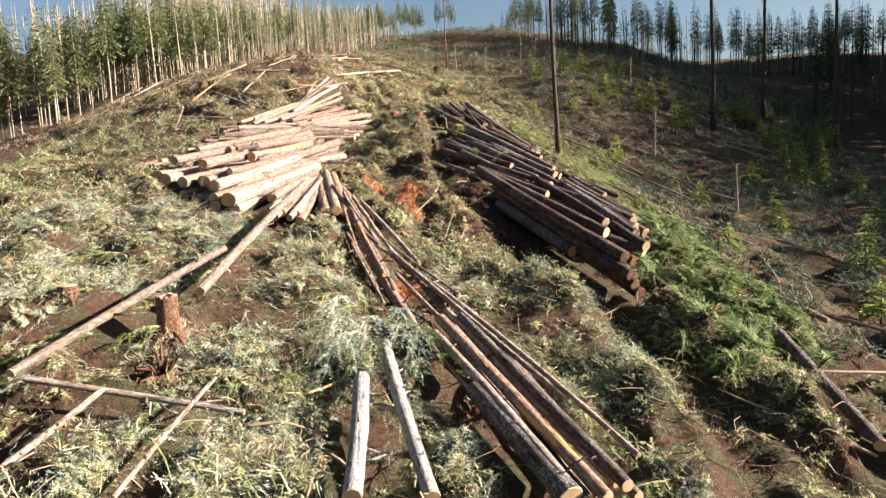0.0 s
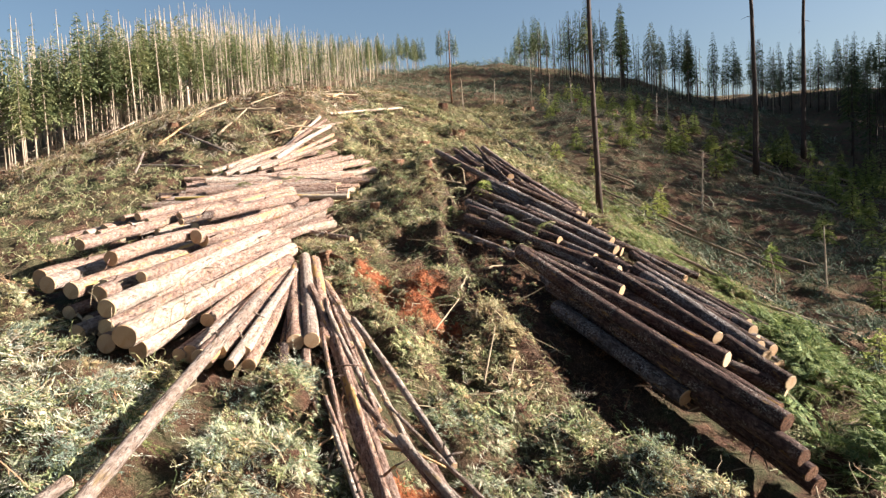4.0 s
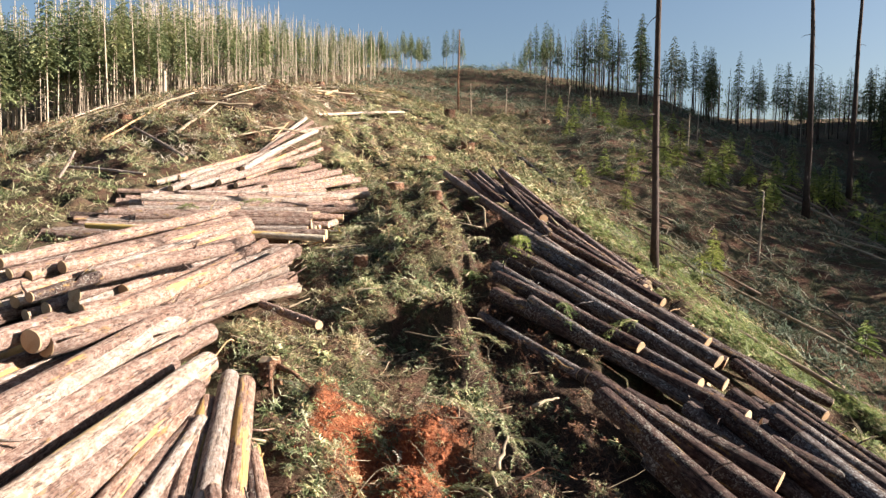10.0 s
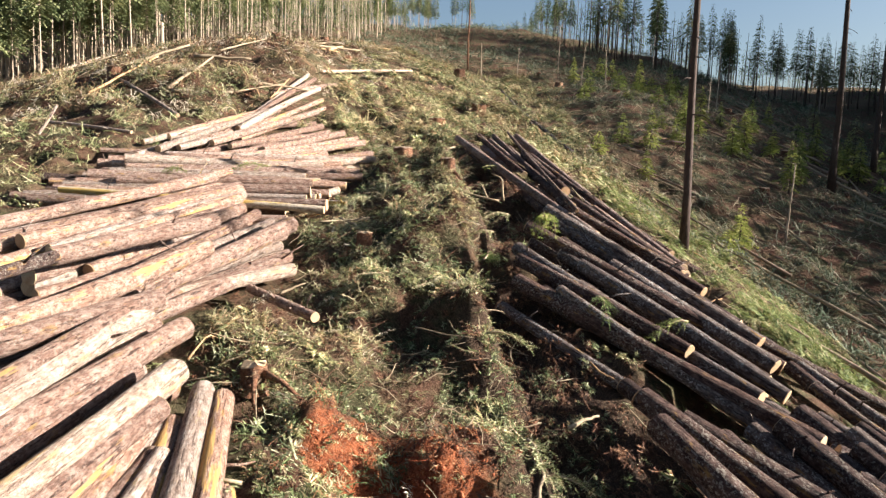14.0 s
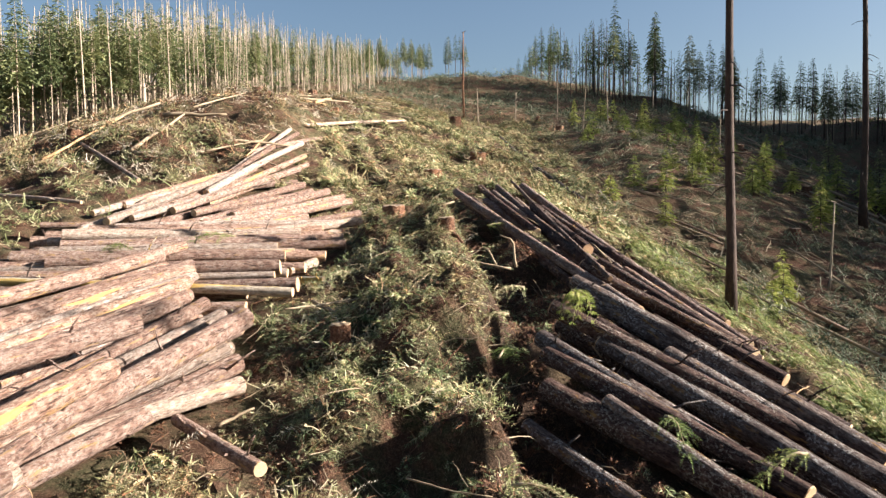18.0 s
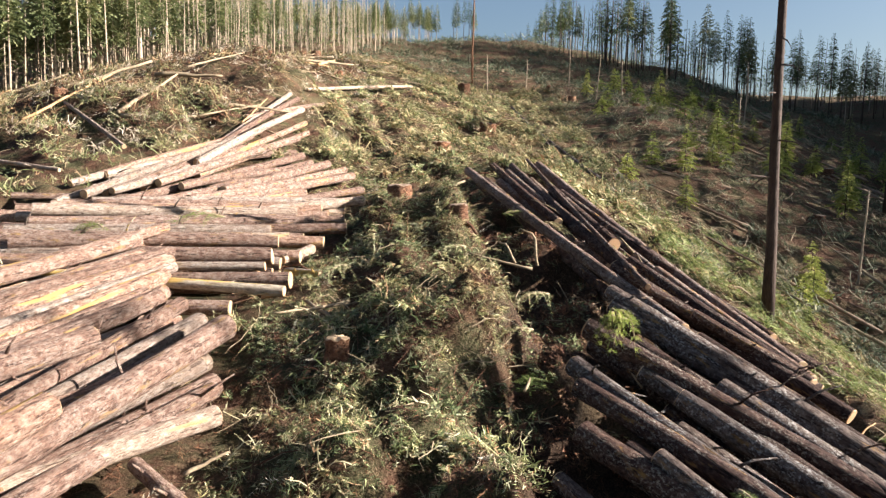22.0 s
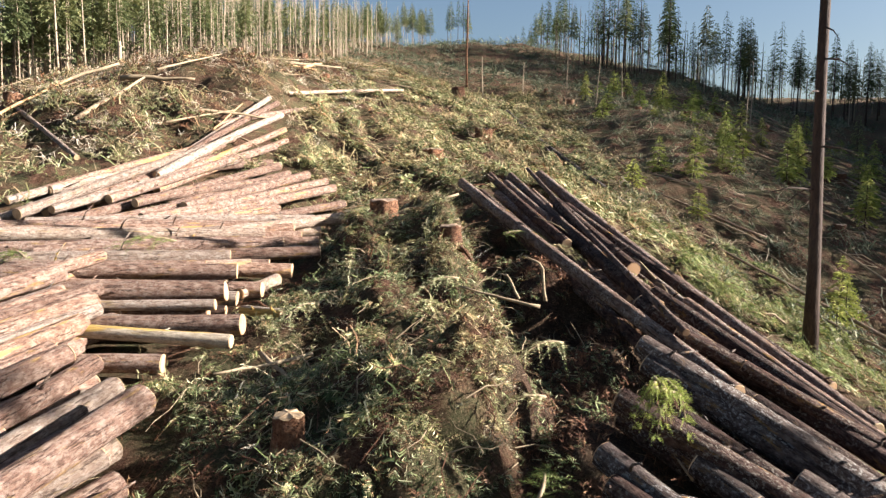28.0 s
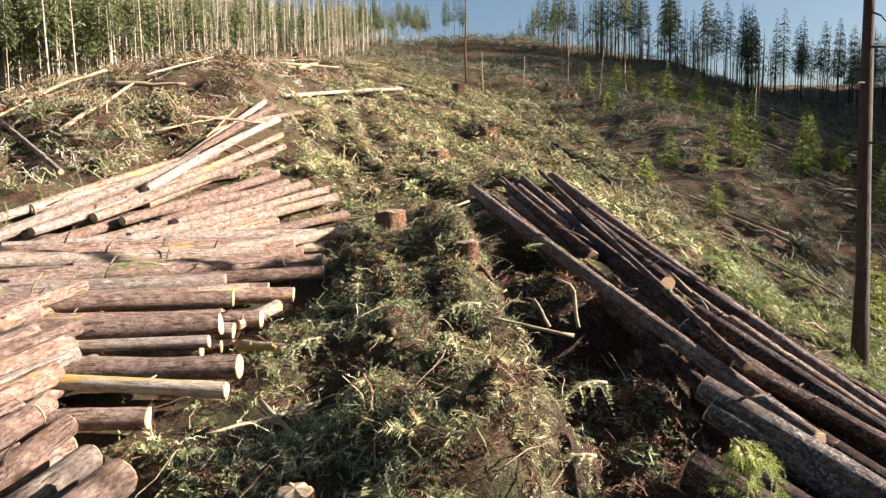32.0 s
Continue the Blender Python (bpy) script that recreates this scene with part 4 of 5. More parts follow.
lay("G", -11.66, 37.74, -8.80, 38.88, 0.08, 0.1, 0.1, "k")
lay("G", -10.50, 39.80, -8.96, 42.19, 0.1, 0.1, 0.1, "w")
lay("G", -15.96, 44.87, -34.87, 79.08, 0.06, 0.1, 0.5, "w")
lay("A", -2.38, 18.49, -3.61, 23.75, 0.13, 0.3, 0.3, "w")
lay("A", -2.20, 18.67, -3.39, 23.72, 0.12, 0.25, 0.25, "k")
lay("A", -2.02, 18.98, -3.05, 22.17, 0.09, 0.12, 0.12, "k")
lay("A", -1.73, 19.18, -2.90, 22.32, 0.09, 0.1, 0.1, "k")
lay("A", -1.90, 19.08, -2.95, 22.29, 0.08, 0.1, 0.1, "b")
lay("A", -2.64, 18.50, -3.68, 23.11, 0.13, 0.2, 0.2, "k")
lay("G", 0.62, 12.47, 2.31, 8.50, 0.075, 0.4, 0.4, "w")
lay("G", 1.12, 13.31, 2.96, 8.68, 0.08, 0.4, 0.4, "w")
lay("G", 0.35, 12.16, 2.05, 8.51, 0.075, 0.58, 0.58, "w")
lay("R", 1.83, 24.09, 3.23, 20.47, 0.15, 0.35, 0.35, "g")
lay("R", 2.32, 24.62, 3.84, 20.57, 0.15, 0.45, 0.45, "b")
lay("R", 3.57, 24.06, 4.83, 22.14, 0.14, 0.45, 0.45, "b")
lay("R", 3.89, 24.47, 5.93, 22.34, 0.14, 0.55, 0.55, "g")
lay("R", 3.45, 24.74, 5.05, 21.76, 0.13, 0.4, 0.4, "b")
lay("G", -2.46, 20.20, -0.76, 14.54, 0.05, 0.4, 0.5, "k")
lay("G", -2.31, 20.03, -1.01, 16.13, 0.04, 0.35, 0.45, "k")
lay("G", -2.20, 20.11, -0.60, 15.75, 0.045, 0.35, 0.45, "w")
lay("G", -1.87, 19.50, -0.14, 15.74, 0.05, 0.4, 0.45, "w")
lay("C", -9.87, 37.55, -8.26, 44.66, 0.11, 0.35, 0.35, "w")
lay("C", -9.79, 38.38, -7.92, 44.85, 0.1, 0.15, 0.15, "k")
lay("C", -9.46, 38.05, -7.51, 43.90, 0.1, 0.35, 0.35, "w")
lay("C", -9.27, 39.23, -7.46, 44.78, 0.1, 0.15, 0.15, "k")
lay("C", -8.86, 39.22, -6.93, 45.86, 0.11, 0.35, 0.35, "k")
lay("C", -8.85, 40.93, -7.17, 48.04, 0.1, 0.15, 0.15, "k")
lay("C", -8.70, 41.37, -7.43, 48.71, 0.11, 0.35, 0.35, "w")
lay("C", -8.55, 41.00, -6.90, 47.19, 0.1, 0.15, 0.15, "k")
lay("C", -8.31, 39.28, -6.44, 44.36, 0.11, 0.35, 0.35, "k")
lay("C", -7.90, 40.17, -6.20, 44.53, 0.1, 0.15, 0.15, "k")
lay("C", -7.39, 39.67, -5.59, 44.15, 0.12, 0.35, 0.35, "k")
lay("C", -7.22, 39.97, -5.12, 44.53, 0.1, 0.15, 0.15, "k")
lay("C", -6.97, 38.81, -4.66, 43.16, 0.11, 0.35, 0.35, "k")
lay("C", -6.82, 38.89, -4.24, 42.26, 0.1, 0.15, 0.15, "k")
lay("C", -6.53, 37.42, -3.80, 39.48, 0.12, 0.35, 0.35, "w")
lay("C", -9.57, 36.97, -8.31, 40.24, 0.11, 0.2, 0.2, "k")
lay("C", -8.92, 36.91, -7.40, 40.18, 0.12, 0.3, 0.3, "k")
lay("C", -10.34, 37.20, -9.74, 39.62, 0.1, 0.2, 0.2, "w")
lay("D", -8.85, 42.92, -7.93, 50.04, 0.1, 0.2, 0.2, "k")
lay("D", -8.87, 44.16, -8.29, 50.38, 0.09, 0.15, 0.15, "w")
lay("D", -9.01, 40.98, -8.26, 45.08, 0.1, 0.2, 0.2, "k")
lay("R", 1.28, 23.68, 4.71, 17.96, 0.15, 0.9, 0.9, "d")
lay("R", 1.89, 22.83, 4.77, 17.56, 0.14, 0.6, 0.6, "d")
lay("R", 2.10, 22.58, 4.86, 17.53, 0.14, 0.4, 0.4, "d")
lay("R", 2.33, 22.57, 4.98, 17.59, 0.14, 0.2, 0.2, "d")
lay("R", 5.14, 21.84, 5.78, 20.36, 0.14, 0.6, 0.6, "b")
lay("R", 3.67, 24.15, 5.57, 22.81, 0.13, 0.7, 0.7, "b")
lay("R", 2.67, 23.49, 5.32, 19.77, 0.13, 0.3, 0.3, "d")


def deck(pile, a, b, n, r, lift, kinds, seed):
    """n logs side by side from the line a to the line b (each x1, y1, x2, y2)."""
    rng = np.random.default_rng(seed)
    for i in range(n):
        u = i / max(1, n - 1)
        p = [(1 - u) * s + u * t for s, t in zip(a, b)]
        slip = rng.normal(0, 0.35)
        d = np.array([p[2] - p[0], p[3] - p[1]])
        d /= np.linalg.norm(d)
        j = rng.normal(0, 0.1, 4)
        q = r * rng.uniform(0.75, 1.2)
        lay(pile, p[0] + d[0] * slip + j[0], p[1] + d[1] * slip + j[1], p[2] + d[0] * slip + j[2], p[3] + d[1] * slip + j[3], round(q, 3), lift + q + rng.uniform(-0.04, 0.08), lift + q + rng.uniform(-0.04, 0.08), kinds[i % len(kinds)])


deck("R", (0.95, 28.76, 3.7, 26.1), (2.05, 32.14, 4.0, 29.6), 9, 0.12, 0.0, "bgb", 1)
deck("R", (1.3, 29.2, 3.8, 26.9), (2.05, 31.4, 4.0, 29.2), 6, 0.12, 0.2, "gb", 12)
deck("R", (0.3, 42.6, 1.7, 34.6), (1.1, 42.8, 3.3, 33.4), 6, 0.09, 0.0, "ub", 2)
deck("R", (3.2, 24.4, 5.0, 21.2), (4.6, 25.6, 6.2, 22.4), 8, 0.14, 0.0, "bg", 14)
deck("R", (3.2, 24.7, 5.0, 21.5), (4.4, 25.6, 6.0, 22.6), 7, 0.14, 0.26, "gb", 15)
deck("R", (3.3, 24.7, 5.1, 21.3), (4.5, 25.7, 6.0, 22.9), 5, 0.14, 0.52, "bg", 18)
deck("A", (-6.2, 18.0, -5.2, 25.5), (-3.2, 17.6, -3.5, 22.4), 14, 0.125, 0.0, "kwk", 3)
deck("A", (-7.6, 20.5, -6.9, 26.0), (-4.9, 18.2, -4.4, 24.4), 11, 0.14, 0.24, "kkw", 4)
deck("B", (-11.0, 27.0, -7.6, 35.0), (-5.4, 25.6, -4.0, 29.2), 20, 0.125, 0.0, "kwkk", 5)
deck("B", (-10.4, 27.4, -7.4, 34.4), (-5.7, 26.2, -4.6, 30.2), 16, 0.12, 0.22, "kkw", 6)
deck("B", (-9.6, 27.8, -7.2, 34.0), (-6.9, 26.8, -5.6, 31.6), 8, 0.12, 0.44, "kkw", 16)
deck("C", (-10.8, 32.6, -4.9, 33.0), (-10.6, 37.0, -4.4, 39.0), 22, 0.125, 0.0, "kwkkb", 7)
deck("C", (-10.0, 34.0, -5.2, 35.2), (-10.0, 37.2, -5.0, 39.6), 9, 0.12, 0.2, "kkw", 27)

# ---- ground ----
gx = steps(-11, 10.5, 0.11, -2500, 2500)
gy = steps(5, 50, 0.12, -1500, 3000, 1.06)
GX, GY = np.meshgrid(gx, gy)
GZ = land(GX, GY)
nx, ny = len(gx), len(gy)
corner = (np.arange(ny - 1)[:, None] * nx + np.arange(nx - 1)).ravel()
tagged(
    new("ground", mesh_of("ground", np.stack([GX, GY, GZ], -1).reshape(-1, 3), np.stack([corner, corner + 1, corner + nx + 1, corner + nx], 1), M_GROUND, True)),
    "clear-cut hillside of churned brown soil and red clay",
    "ground",
    kind="structure",
)

# ---- standing trees ----
plant(tree("standing_tree", "tall dark conifer trunk standing bare beside the log stack", "tree", "lone trees along the ravine", 11, 21, 0.125, 13, 2.2, 9, 6, M_NEEDLE, lean=-0.03, dead=14), 5.4, 37.2)
R2 = plant(tree("standing_tree", "tall slim dark conifer standing on the shaded slope", "tree", "lone trees along the ravine", 12, 25, 0.2, 15, 2.2, 10, 6, M_NEEDLE, lean=-0.015, dead=16), 20.2, 59.7)
plant_copy(R2, 28.3, 70.6, 1.08, 2.0)
plant_copy(R2, 29.3, 59.0, 1.0, 1.1)
# Out of view; stands here only to throw a shadow band over the stacks.
plant(tree("standing_tree", "unseen slim conifer with a sparse crown, placed by the ravine for its shadow", "tree", "lone trees along the ravine", 13, 24, 0.17, 15.5, 1.2, 9, 6, M_NEEDLE, dead=8), 23.0, 30.6)

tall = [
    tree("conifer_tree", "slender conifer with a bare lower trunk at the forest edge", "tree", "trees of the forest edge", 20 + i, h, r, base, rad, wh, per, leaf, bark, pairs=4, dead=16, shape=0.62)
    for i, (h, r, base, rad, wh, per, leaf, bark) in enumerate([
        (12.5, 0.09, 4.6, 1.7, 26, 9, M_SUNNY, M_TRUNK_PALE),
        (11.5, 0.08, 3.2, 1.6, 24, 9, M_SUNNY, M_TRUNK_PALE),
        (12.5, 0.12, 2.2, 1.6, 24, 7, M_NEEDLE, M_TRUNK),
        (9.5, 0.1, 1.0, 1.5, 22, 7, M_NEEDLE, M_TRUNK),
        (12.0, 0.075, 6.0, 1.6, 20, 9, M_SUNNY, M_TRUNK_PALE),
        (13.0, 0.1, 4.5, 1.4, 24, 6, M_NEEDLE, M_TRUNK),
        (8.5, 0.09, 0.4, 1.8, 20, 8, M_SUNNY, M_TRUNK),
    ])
]
rng = np.random.default_rng(77)
first = {}


def size_at(x, y):
    """How tall the woods stand along the hill: low towards the middle of the skyline."""
    west_side = np.interp(x, [-46, -33, -27, -18, -8], [1.0, 0.9, 0.62, 0.5, 0.45])
    ridge_side = np.interp(x, [6, 14, 18, 25, 45], [0.45, 0.55, 0.72, 0.58, 0.55])
    return np.where(np.asarray(x) < 0, west_side, ridge_side)


def forest(n, pick, where, lo=0.8, hi=1.2):
    done = 0
    while done < n:
        x, y = where()
        i = int(rng.choice(pick))
        s, g = rng.uniform(lo, hi) * float(size_at(x, y)), rng.uniform(0, 6.28)
        if i in first:
            plant_copy(tall[i], x, y, s, g)
        else:
            first[i] = plant(tall[i], x, y, s, g)
        done += 1


def west():
    u = rng.random() ** 0.7
    x = -46 + 38 * rng.random()
    edge = np.interp(x, [-46, -36, -27, -18, -8], [58, 66, 79, 92, 118])
    return x, edge + u * 30


def ridge():
    x = 8 + 56 * rng.random() ** 1.2
    return x, np.interp(x, [8, 14, 18, 25, 38, 64], [150, 124, 108, 103, 103, 100]) + rng.random() ** 1.3 * 20


def east():
    y = 76 + 60 * rng.random()
    return 0.47 * (y - 11) + 4 + 24 * rng.random() ** 1.5, y


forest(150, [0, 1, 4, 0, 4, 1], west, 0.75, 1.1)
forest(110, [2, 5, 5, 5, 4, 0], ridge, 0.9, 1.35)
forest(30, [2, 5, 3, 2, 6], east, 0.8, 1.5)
forest(10, [1, 5], lambda: (-9 + 8 * rng.random(), 138 + 6 * rng.random()), 0.8, 1.2)

half = iter([(25.5, 68.0), (29.0, 66.0), (31.0, 74.0), (28.0, 80.0), (34.5, 70.5)])
forest(5, [6], lambda: next(half), 0.5, 0.95)

# the forest behind its edge
back, back_stems = [], []
brng = np.random.default_rng(5)
for h, base, rad in ((11, 2.5, 1.5), (12.5, 4, 1.6), (9.5, 1.2, 1.5)):
    v, f = crown(brng, h, base, rad, 9, 2, 5)
    tv, tf = tube([[0, 0, 0], [0, 0, h * 0.6], [0, 0, h]], [0.11, 0.07, 0.02], 4, capped=False)
    tri = np.array([g for q in tf for g in ((q[0], q[1], q[2]), (q[0], q[2], q[3]))])
    back.append((v, f))
    back_stems.append((tv, tri))


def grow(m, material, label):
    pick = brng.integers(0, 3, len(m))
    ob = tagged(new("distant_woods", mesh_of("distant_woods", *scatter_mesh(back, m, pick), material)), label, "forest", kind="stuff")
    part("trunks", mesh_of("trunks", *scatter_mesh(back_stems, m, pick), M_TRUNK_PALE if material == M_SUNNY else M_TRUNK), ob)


def woods(spots, material, lo, hi, label):
    xs, ys = np.array(spots).T
    m = np.zeros((len(xs), 4, 4))
    m[:, :3, :3] = turned(brng, len(xs), lo, hi, 0.015) * size_at(xs, ys)[:, None, None]
    m[:, 0, 3], m[:, 1, 3], m[:, 2, 3] = xs, ys, ground(xs, ys) - 0.2
    grow(m, material, label)


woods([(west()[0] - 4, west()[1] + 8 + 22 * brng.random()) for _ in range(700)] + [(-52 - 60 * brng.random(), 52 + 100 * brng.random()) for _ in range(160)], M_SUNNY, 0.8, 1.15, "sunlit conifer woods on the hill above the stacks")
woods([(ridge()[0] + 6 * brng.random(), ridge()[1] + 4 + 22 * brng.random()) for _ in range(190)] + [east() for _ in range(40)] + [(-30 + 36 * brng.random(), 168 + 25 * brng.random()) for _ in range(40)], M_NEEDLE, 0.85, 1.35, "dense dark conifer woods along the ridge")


def shade_woods(n, label):
    """Unseen tall forest added on the ravine's far side to keep the sun off the slope behind the crest."""
    spots = []
    while len(spots) < n:
        x, y = 38 + 64 * brng.random(), -8 + 138 * brng.random()
        if 0.62 * y + 5 < x < 0.62 * y + 24 or (y < 54 and 38 < x < 56):
            spots.append((x, y))
    xs, ys = np.array(spots).T
    # Tree tops are set so that their shade reaches the crest line.
    xc = np.interp(ys + (xs - 6) * math.tan(radians(SUN_AZ - 90)), [10, 25, 33, 41, 48, 60, 75, 100, 130], [10.0, 9.2, 8.4, 7.0, 5.3, 3.6, 1.5, -2, -6])
    top = ground(xc, ys + (xs - xc) * math.tan(radians(SUN_AZ - 90))) + (xs - xc) * math.tan(radians(SUN_EL))
    base = ground(xs, ys) - 0.2
    m = np.zeros((n, 4, 4))
    m[:, :3, :3] = turned(brng, n, 1, 1, 0.01)
    tallness = (top - base) / 11.0 * np.where(ys > 30, brng.uniform(0.84, 1.05, n), brng.uniform(0.9, 1.0, n))
    m[:, :3, :3] *= tallness[:, None, None] ** np.array([0.75, 0.75, 1.0])[None, :, None]
    m[:, 0, 3], m[:, 1, 3], m[:, 2, 3] = xs, ys, base
    grow(m, M_NEEDLE, label)


shade_woods(850, "unseen tall conifer woods added beyond the ravine for shade")

# ---- brush ----
frng = np.random.default_rng(3)
boughs = [frond(frng, 1.0, 21, 0.27, g, 0.017) for g in (0.05, 0.15, 0.3, 0.5, -0.2, 0.1, 0.4, 0.2, -0.1, 0.6)]


def spread(n, x0, x1, y0, y1, seed, clear=True, logs=True):
    r = np.random.default_rng(seed)
    x, y = r.uniform(x0, x1, n), r.uniform(y0, y1, n)
    keep = r.random(n) > np.maximum(bare(x, y) if clear else 0, 0.96 * logs * np.clip(1.6 * under_logs(x, y) - 0.2, 0, 1))
    return x[keep], y[keep]


tufts = [tuft(frng, 8, 0.38, 10) for _ in range(10)]


def heaps(n, x0, x1, y0, y1, seed):
    """Places for heaped sprigs, mostly on the bumps of the ground, so that hollows stay bare."""
    x, y = spread(n, x0, x1, y0, y1, seed)
    keep = np.random.default_rng(seed + 1).random(len(x)) < 0.6 + 1.9 * churn(x, y) + 2.7 * value_noise(x, y, 0.8, 2) + 1.1 * value_noise(x, y, 1.7, 1)
    return x[keep], y[keep]


wisps = [wisp(frng, 13, 0.27, 9, 0.005) for _ in range(12)]
strew("slash_brush", "tangled green and browning conifer sprigs covering the ground", wisps, M_SLASH, *heaps(2400, -9, 8.5, 7, 44, 45), (-0.03, 0.05), 0.65, 1.3, 0.25, 55)
sprays = [spray(frng, 9, 0.23, 11, 0.3) for _ in range(8)] + [spray(frng, 7, 0.3, 14, 0.6) for _ in range(6)]
strew("slash_brush", "matted green conifer sprays heaped over the ground", sprays, M_SPRAY, *heaps(11500, -10, 9, 6, 46, 65), (-0.05, 0.06), 0.48, 1.0, 0.35, 75)
mats = [spray(frng, 6, 0.14, 6, 0.8) for _ in range(8)]
strew("needle_litter", "fine green and brown needles matted over the track", mats, M_SPRAY, *spread(5500, -4.5, 3, 15, 42, 68, False), (-0.02, 0.03), 0.6, 1.3, 0.3, 78)
strew("needle_litter", "fine brown needles and bark flakes trodden into the track", mats, M_CRUMB, *spread(4500, -4.5, 4, 15, 42, 69, False), (-0.02, 0.02), 0.5, 1.2, 0.3, 79)
strew("slash_brush", "heaped green conifer sprigs covering the ground", tufts, M_SLASH, *heaps(4200, -10, 9.5, 6, 48, 40), (-0.04, 0.06), 0.4, 0.9, 0.4, 50)
strew("slash_brush", "cut green and browning conifer boughs lying over the ground", boughs, M_SLASH, *spread(4200, -10, 9.5, 6, 48, 41), (0.02, 0.1), 0.2, 0.55, 0.4, 51)
crumbs = [wisp(frng, 8, 0.16, 5, 0.006, 2) for _ in range(8)]
strew("bark_litter", "torn bark shreds and soil crumbs over the churned ground", crumbs, M_CRUMB, *spread(3500, -5, 6.5, 10, 46, 49, False, False), (-0.03, 0.0), 0.35, 0.9, 0.2, 59)
drng = np.random.default_rng(35)
# Litter over the soil patches that are coloured dark for shade.
dx = np.concatenate([drng.normal(a, 0.45 * r, 180) for a, b, r in SHADE_SOIL])
dy = np.concatenate([drng.normal(b, 0.45 * r, 180) for a, b, r in SHADE_SOIL])
strew("bark_litter", "dark torn bark and needles trodden into the shade-darkened soil", crumbs, M_CRUMB, dx, dy, (-0.03, 0.01), 0.35, 0.9, 0.2, 45)
strew("needle_litter", "short green and tan needles scattered over the soil", crumbs, M_SLASH, *spread(4000, -6, 6.5, 8, 46, 37), (-0.04, 0.02), 0.6, 1.5, 0.2, 47)
strew("slash_brush", "drooping green sprigs heaped over the low slope", tufts, M_COOL, *heaps(4200, -9, 4, 6.5, 18, 39), (-0.03, 0.06), 0.45, 0.95, 0.4, 49)
strew("slash_brush", "pale yellow-green conifer sprays thick over the low slope", sprays, M_MEADOW, *spread(3200, -10, 0.8, 6, 18.5, 29), (-0.04, 0.04), 0.45, 1.0, 0.35, 30)
strew("green_brush", "sunlit green sprays along the crest beside the shaded stack", sprays, M_FRESH, *heaps(2200, 3.2, 8.4, 22, 47, 31), (-0.03, 0.08), 0.7, 1.4, 0.35, 32)
rough = [wisp(frng, 9, 0.36, 6, 0.009, 2) for _ in range(10)]
strew("slash_brush", "tangled browned slash over the upper slope", rough, M_TAN, *heaps(5500, -26, 6, 44, 85, 42), (-0.02, 0.1), 0.9, 2.0, 0.25, 52)
strew("slash_brush", "matted olive-green sprays over the upper slope", sprays, M_SPRAY, *heaps(3000, -8, 5, 40, 84, 67), (-0.04, 0.08), 1.2, 2.6, 0.3, 77)
strew("slash_brush", "tangled slash toned grey for the shaded slope", rough, M_SHADESLASH, *heaps(5500, 4, 34, 38, 95, 38), (-0.04, 0.1), 0.8, 1.8, 0.25, 48)
strew("slash_brush", "dark slash toned for shade over the hilltop", rough, M_SHADESLASH, *heaps(3500, -14, 40, 84, 152, 66), (-0.05, 0.15), 1.4, 3.2, 0.25, 76)
strew("slash_brush", "tangled slash on the slope beside the stacks", rough, M_SLASH, *heaps(3600, -22, -9, 12, 48, 43), (-0.02, 0.1), 0.7, 1.4, 0.25, 53)
strew("slash_brush", "tangled slash toned grey for shade down the ravine side", rough, M_SHADESLASH, *heaps(4200, 8.5, 28, 8, 44, 44), (-0.02, 0.15), 0.8, 1.8, 0.25, 54)
strew("slash_brush", "tangled slash on the foot of the slope", rough, M_SLASH, *heaps(2600, -14, 11, -9, 8, 27), (-0.02, 0.08), 0.7, 1.5, 0.25, 28)
straw = [frond(frng, 1.0, 14, 0.24, g, 0.012) for g in (0.1, 0.4, -0.2, 0.7)]
strew("dry_brush", "bleached dry grass and needles among the boughs", straw, M_DRY, *spread(3600, -9.5, 1.5, 5.5, 17, 46), (0.0, 0.25), 0.25, 0.7, 0.5, 56)
strew("dry_brush", "bleached dry brush on the upper slope", rough, M_DRY, *spread(2600, -32, -6, 42, 80, 47), (0.0, 0.25), 0.3, 0.9, 0.4, 57)
strew("dry_brush", "bleached dry needles strewn between the stacks", straw, M_DRY, *spread(700, -4.5, 4, 18, 50, 48), (0.0, 0.22), 0.2, 0.55, 0.5, 58)
strew("bark_litter", "red-brown torn bark and broken wood below the forest edge", rough, M_CRUMB, *spread(1500, -30, -8, 43, 70, 36), (0.0, 0.15), 0.6, 1.6, 0.25, 46)
strew("green_brush", "bright green sprays heaped beside the lowest shaded logs", sprays, M_FRESH, *heaps(900, 5.6, 8.4, 13.5, 25.5, 33), (0.0, 0.2), 1.0, 2.0, 0.4, 43)
strew("green_brush", "fresh green boughs along the sunny edge of the shaded stack", tufts, M_FRESH, *heaps(2600, 3.4, 8.2, 20, 44, 34), (-0.02, 0.1), 0.5, 1.1, 0.4, 44)


# ---- stumps, roots and dead poles ----
def on_land(ob, x, y, turn=0.0, sink=0.0):
    ob.matrix_world = Matrix.Translation((x, y, float(land(x, y)) - sink)) @ pose(0, 0, 0, 0, 0, turn)
    return ob


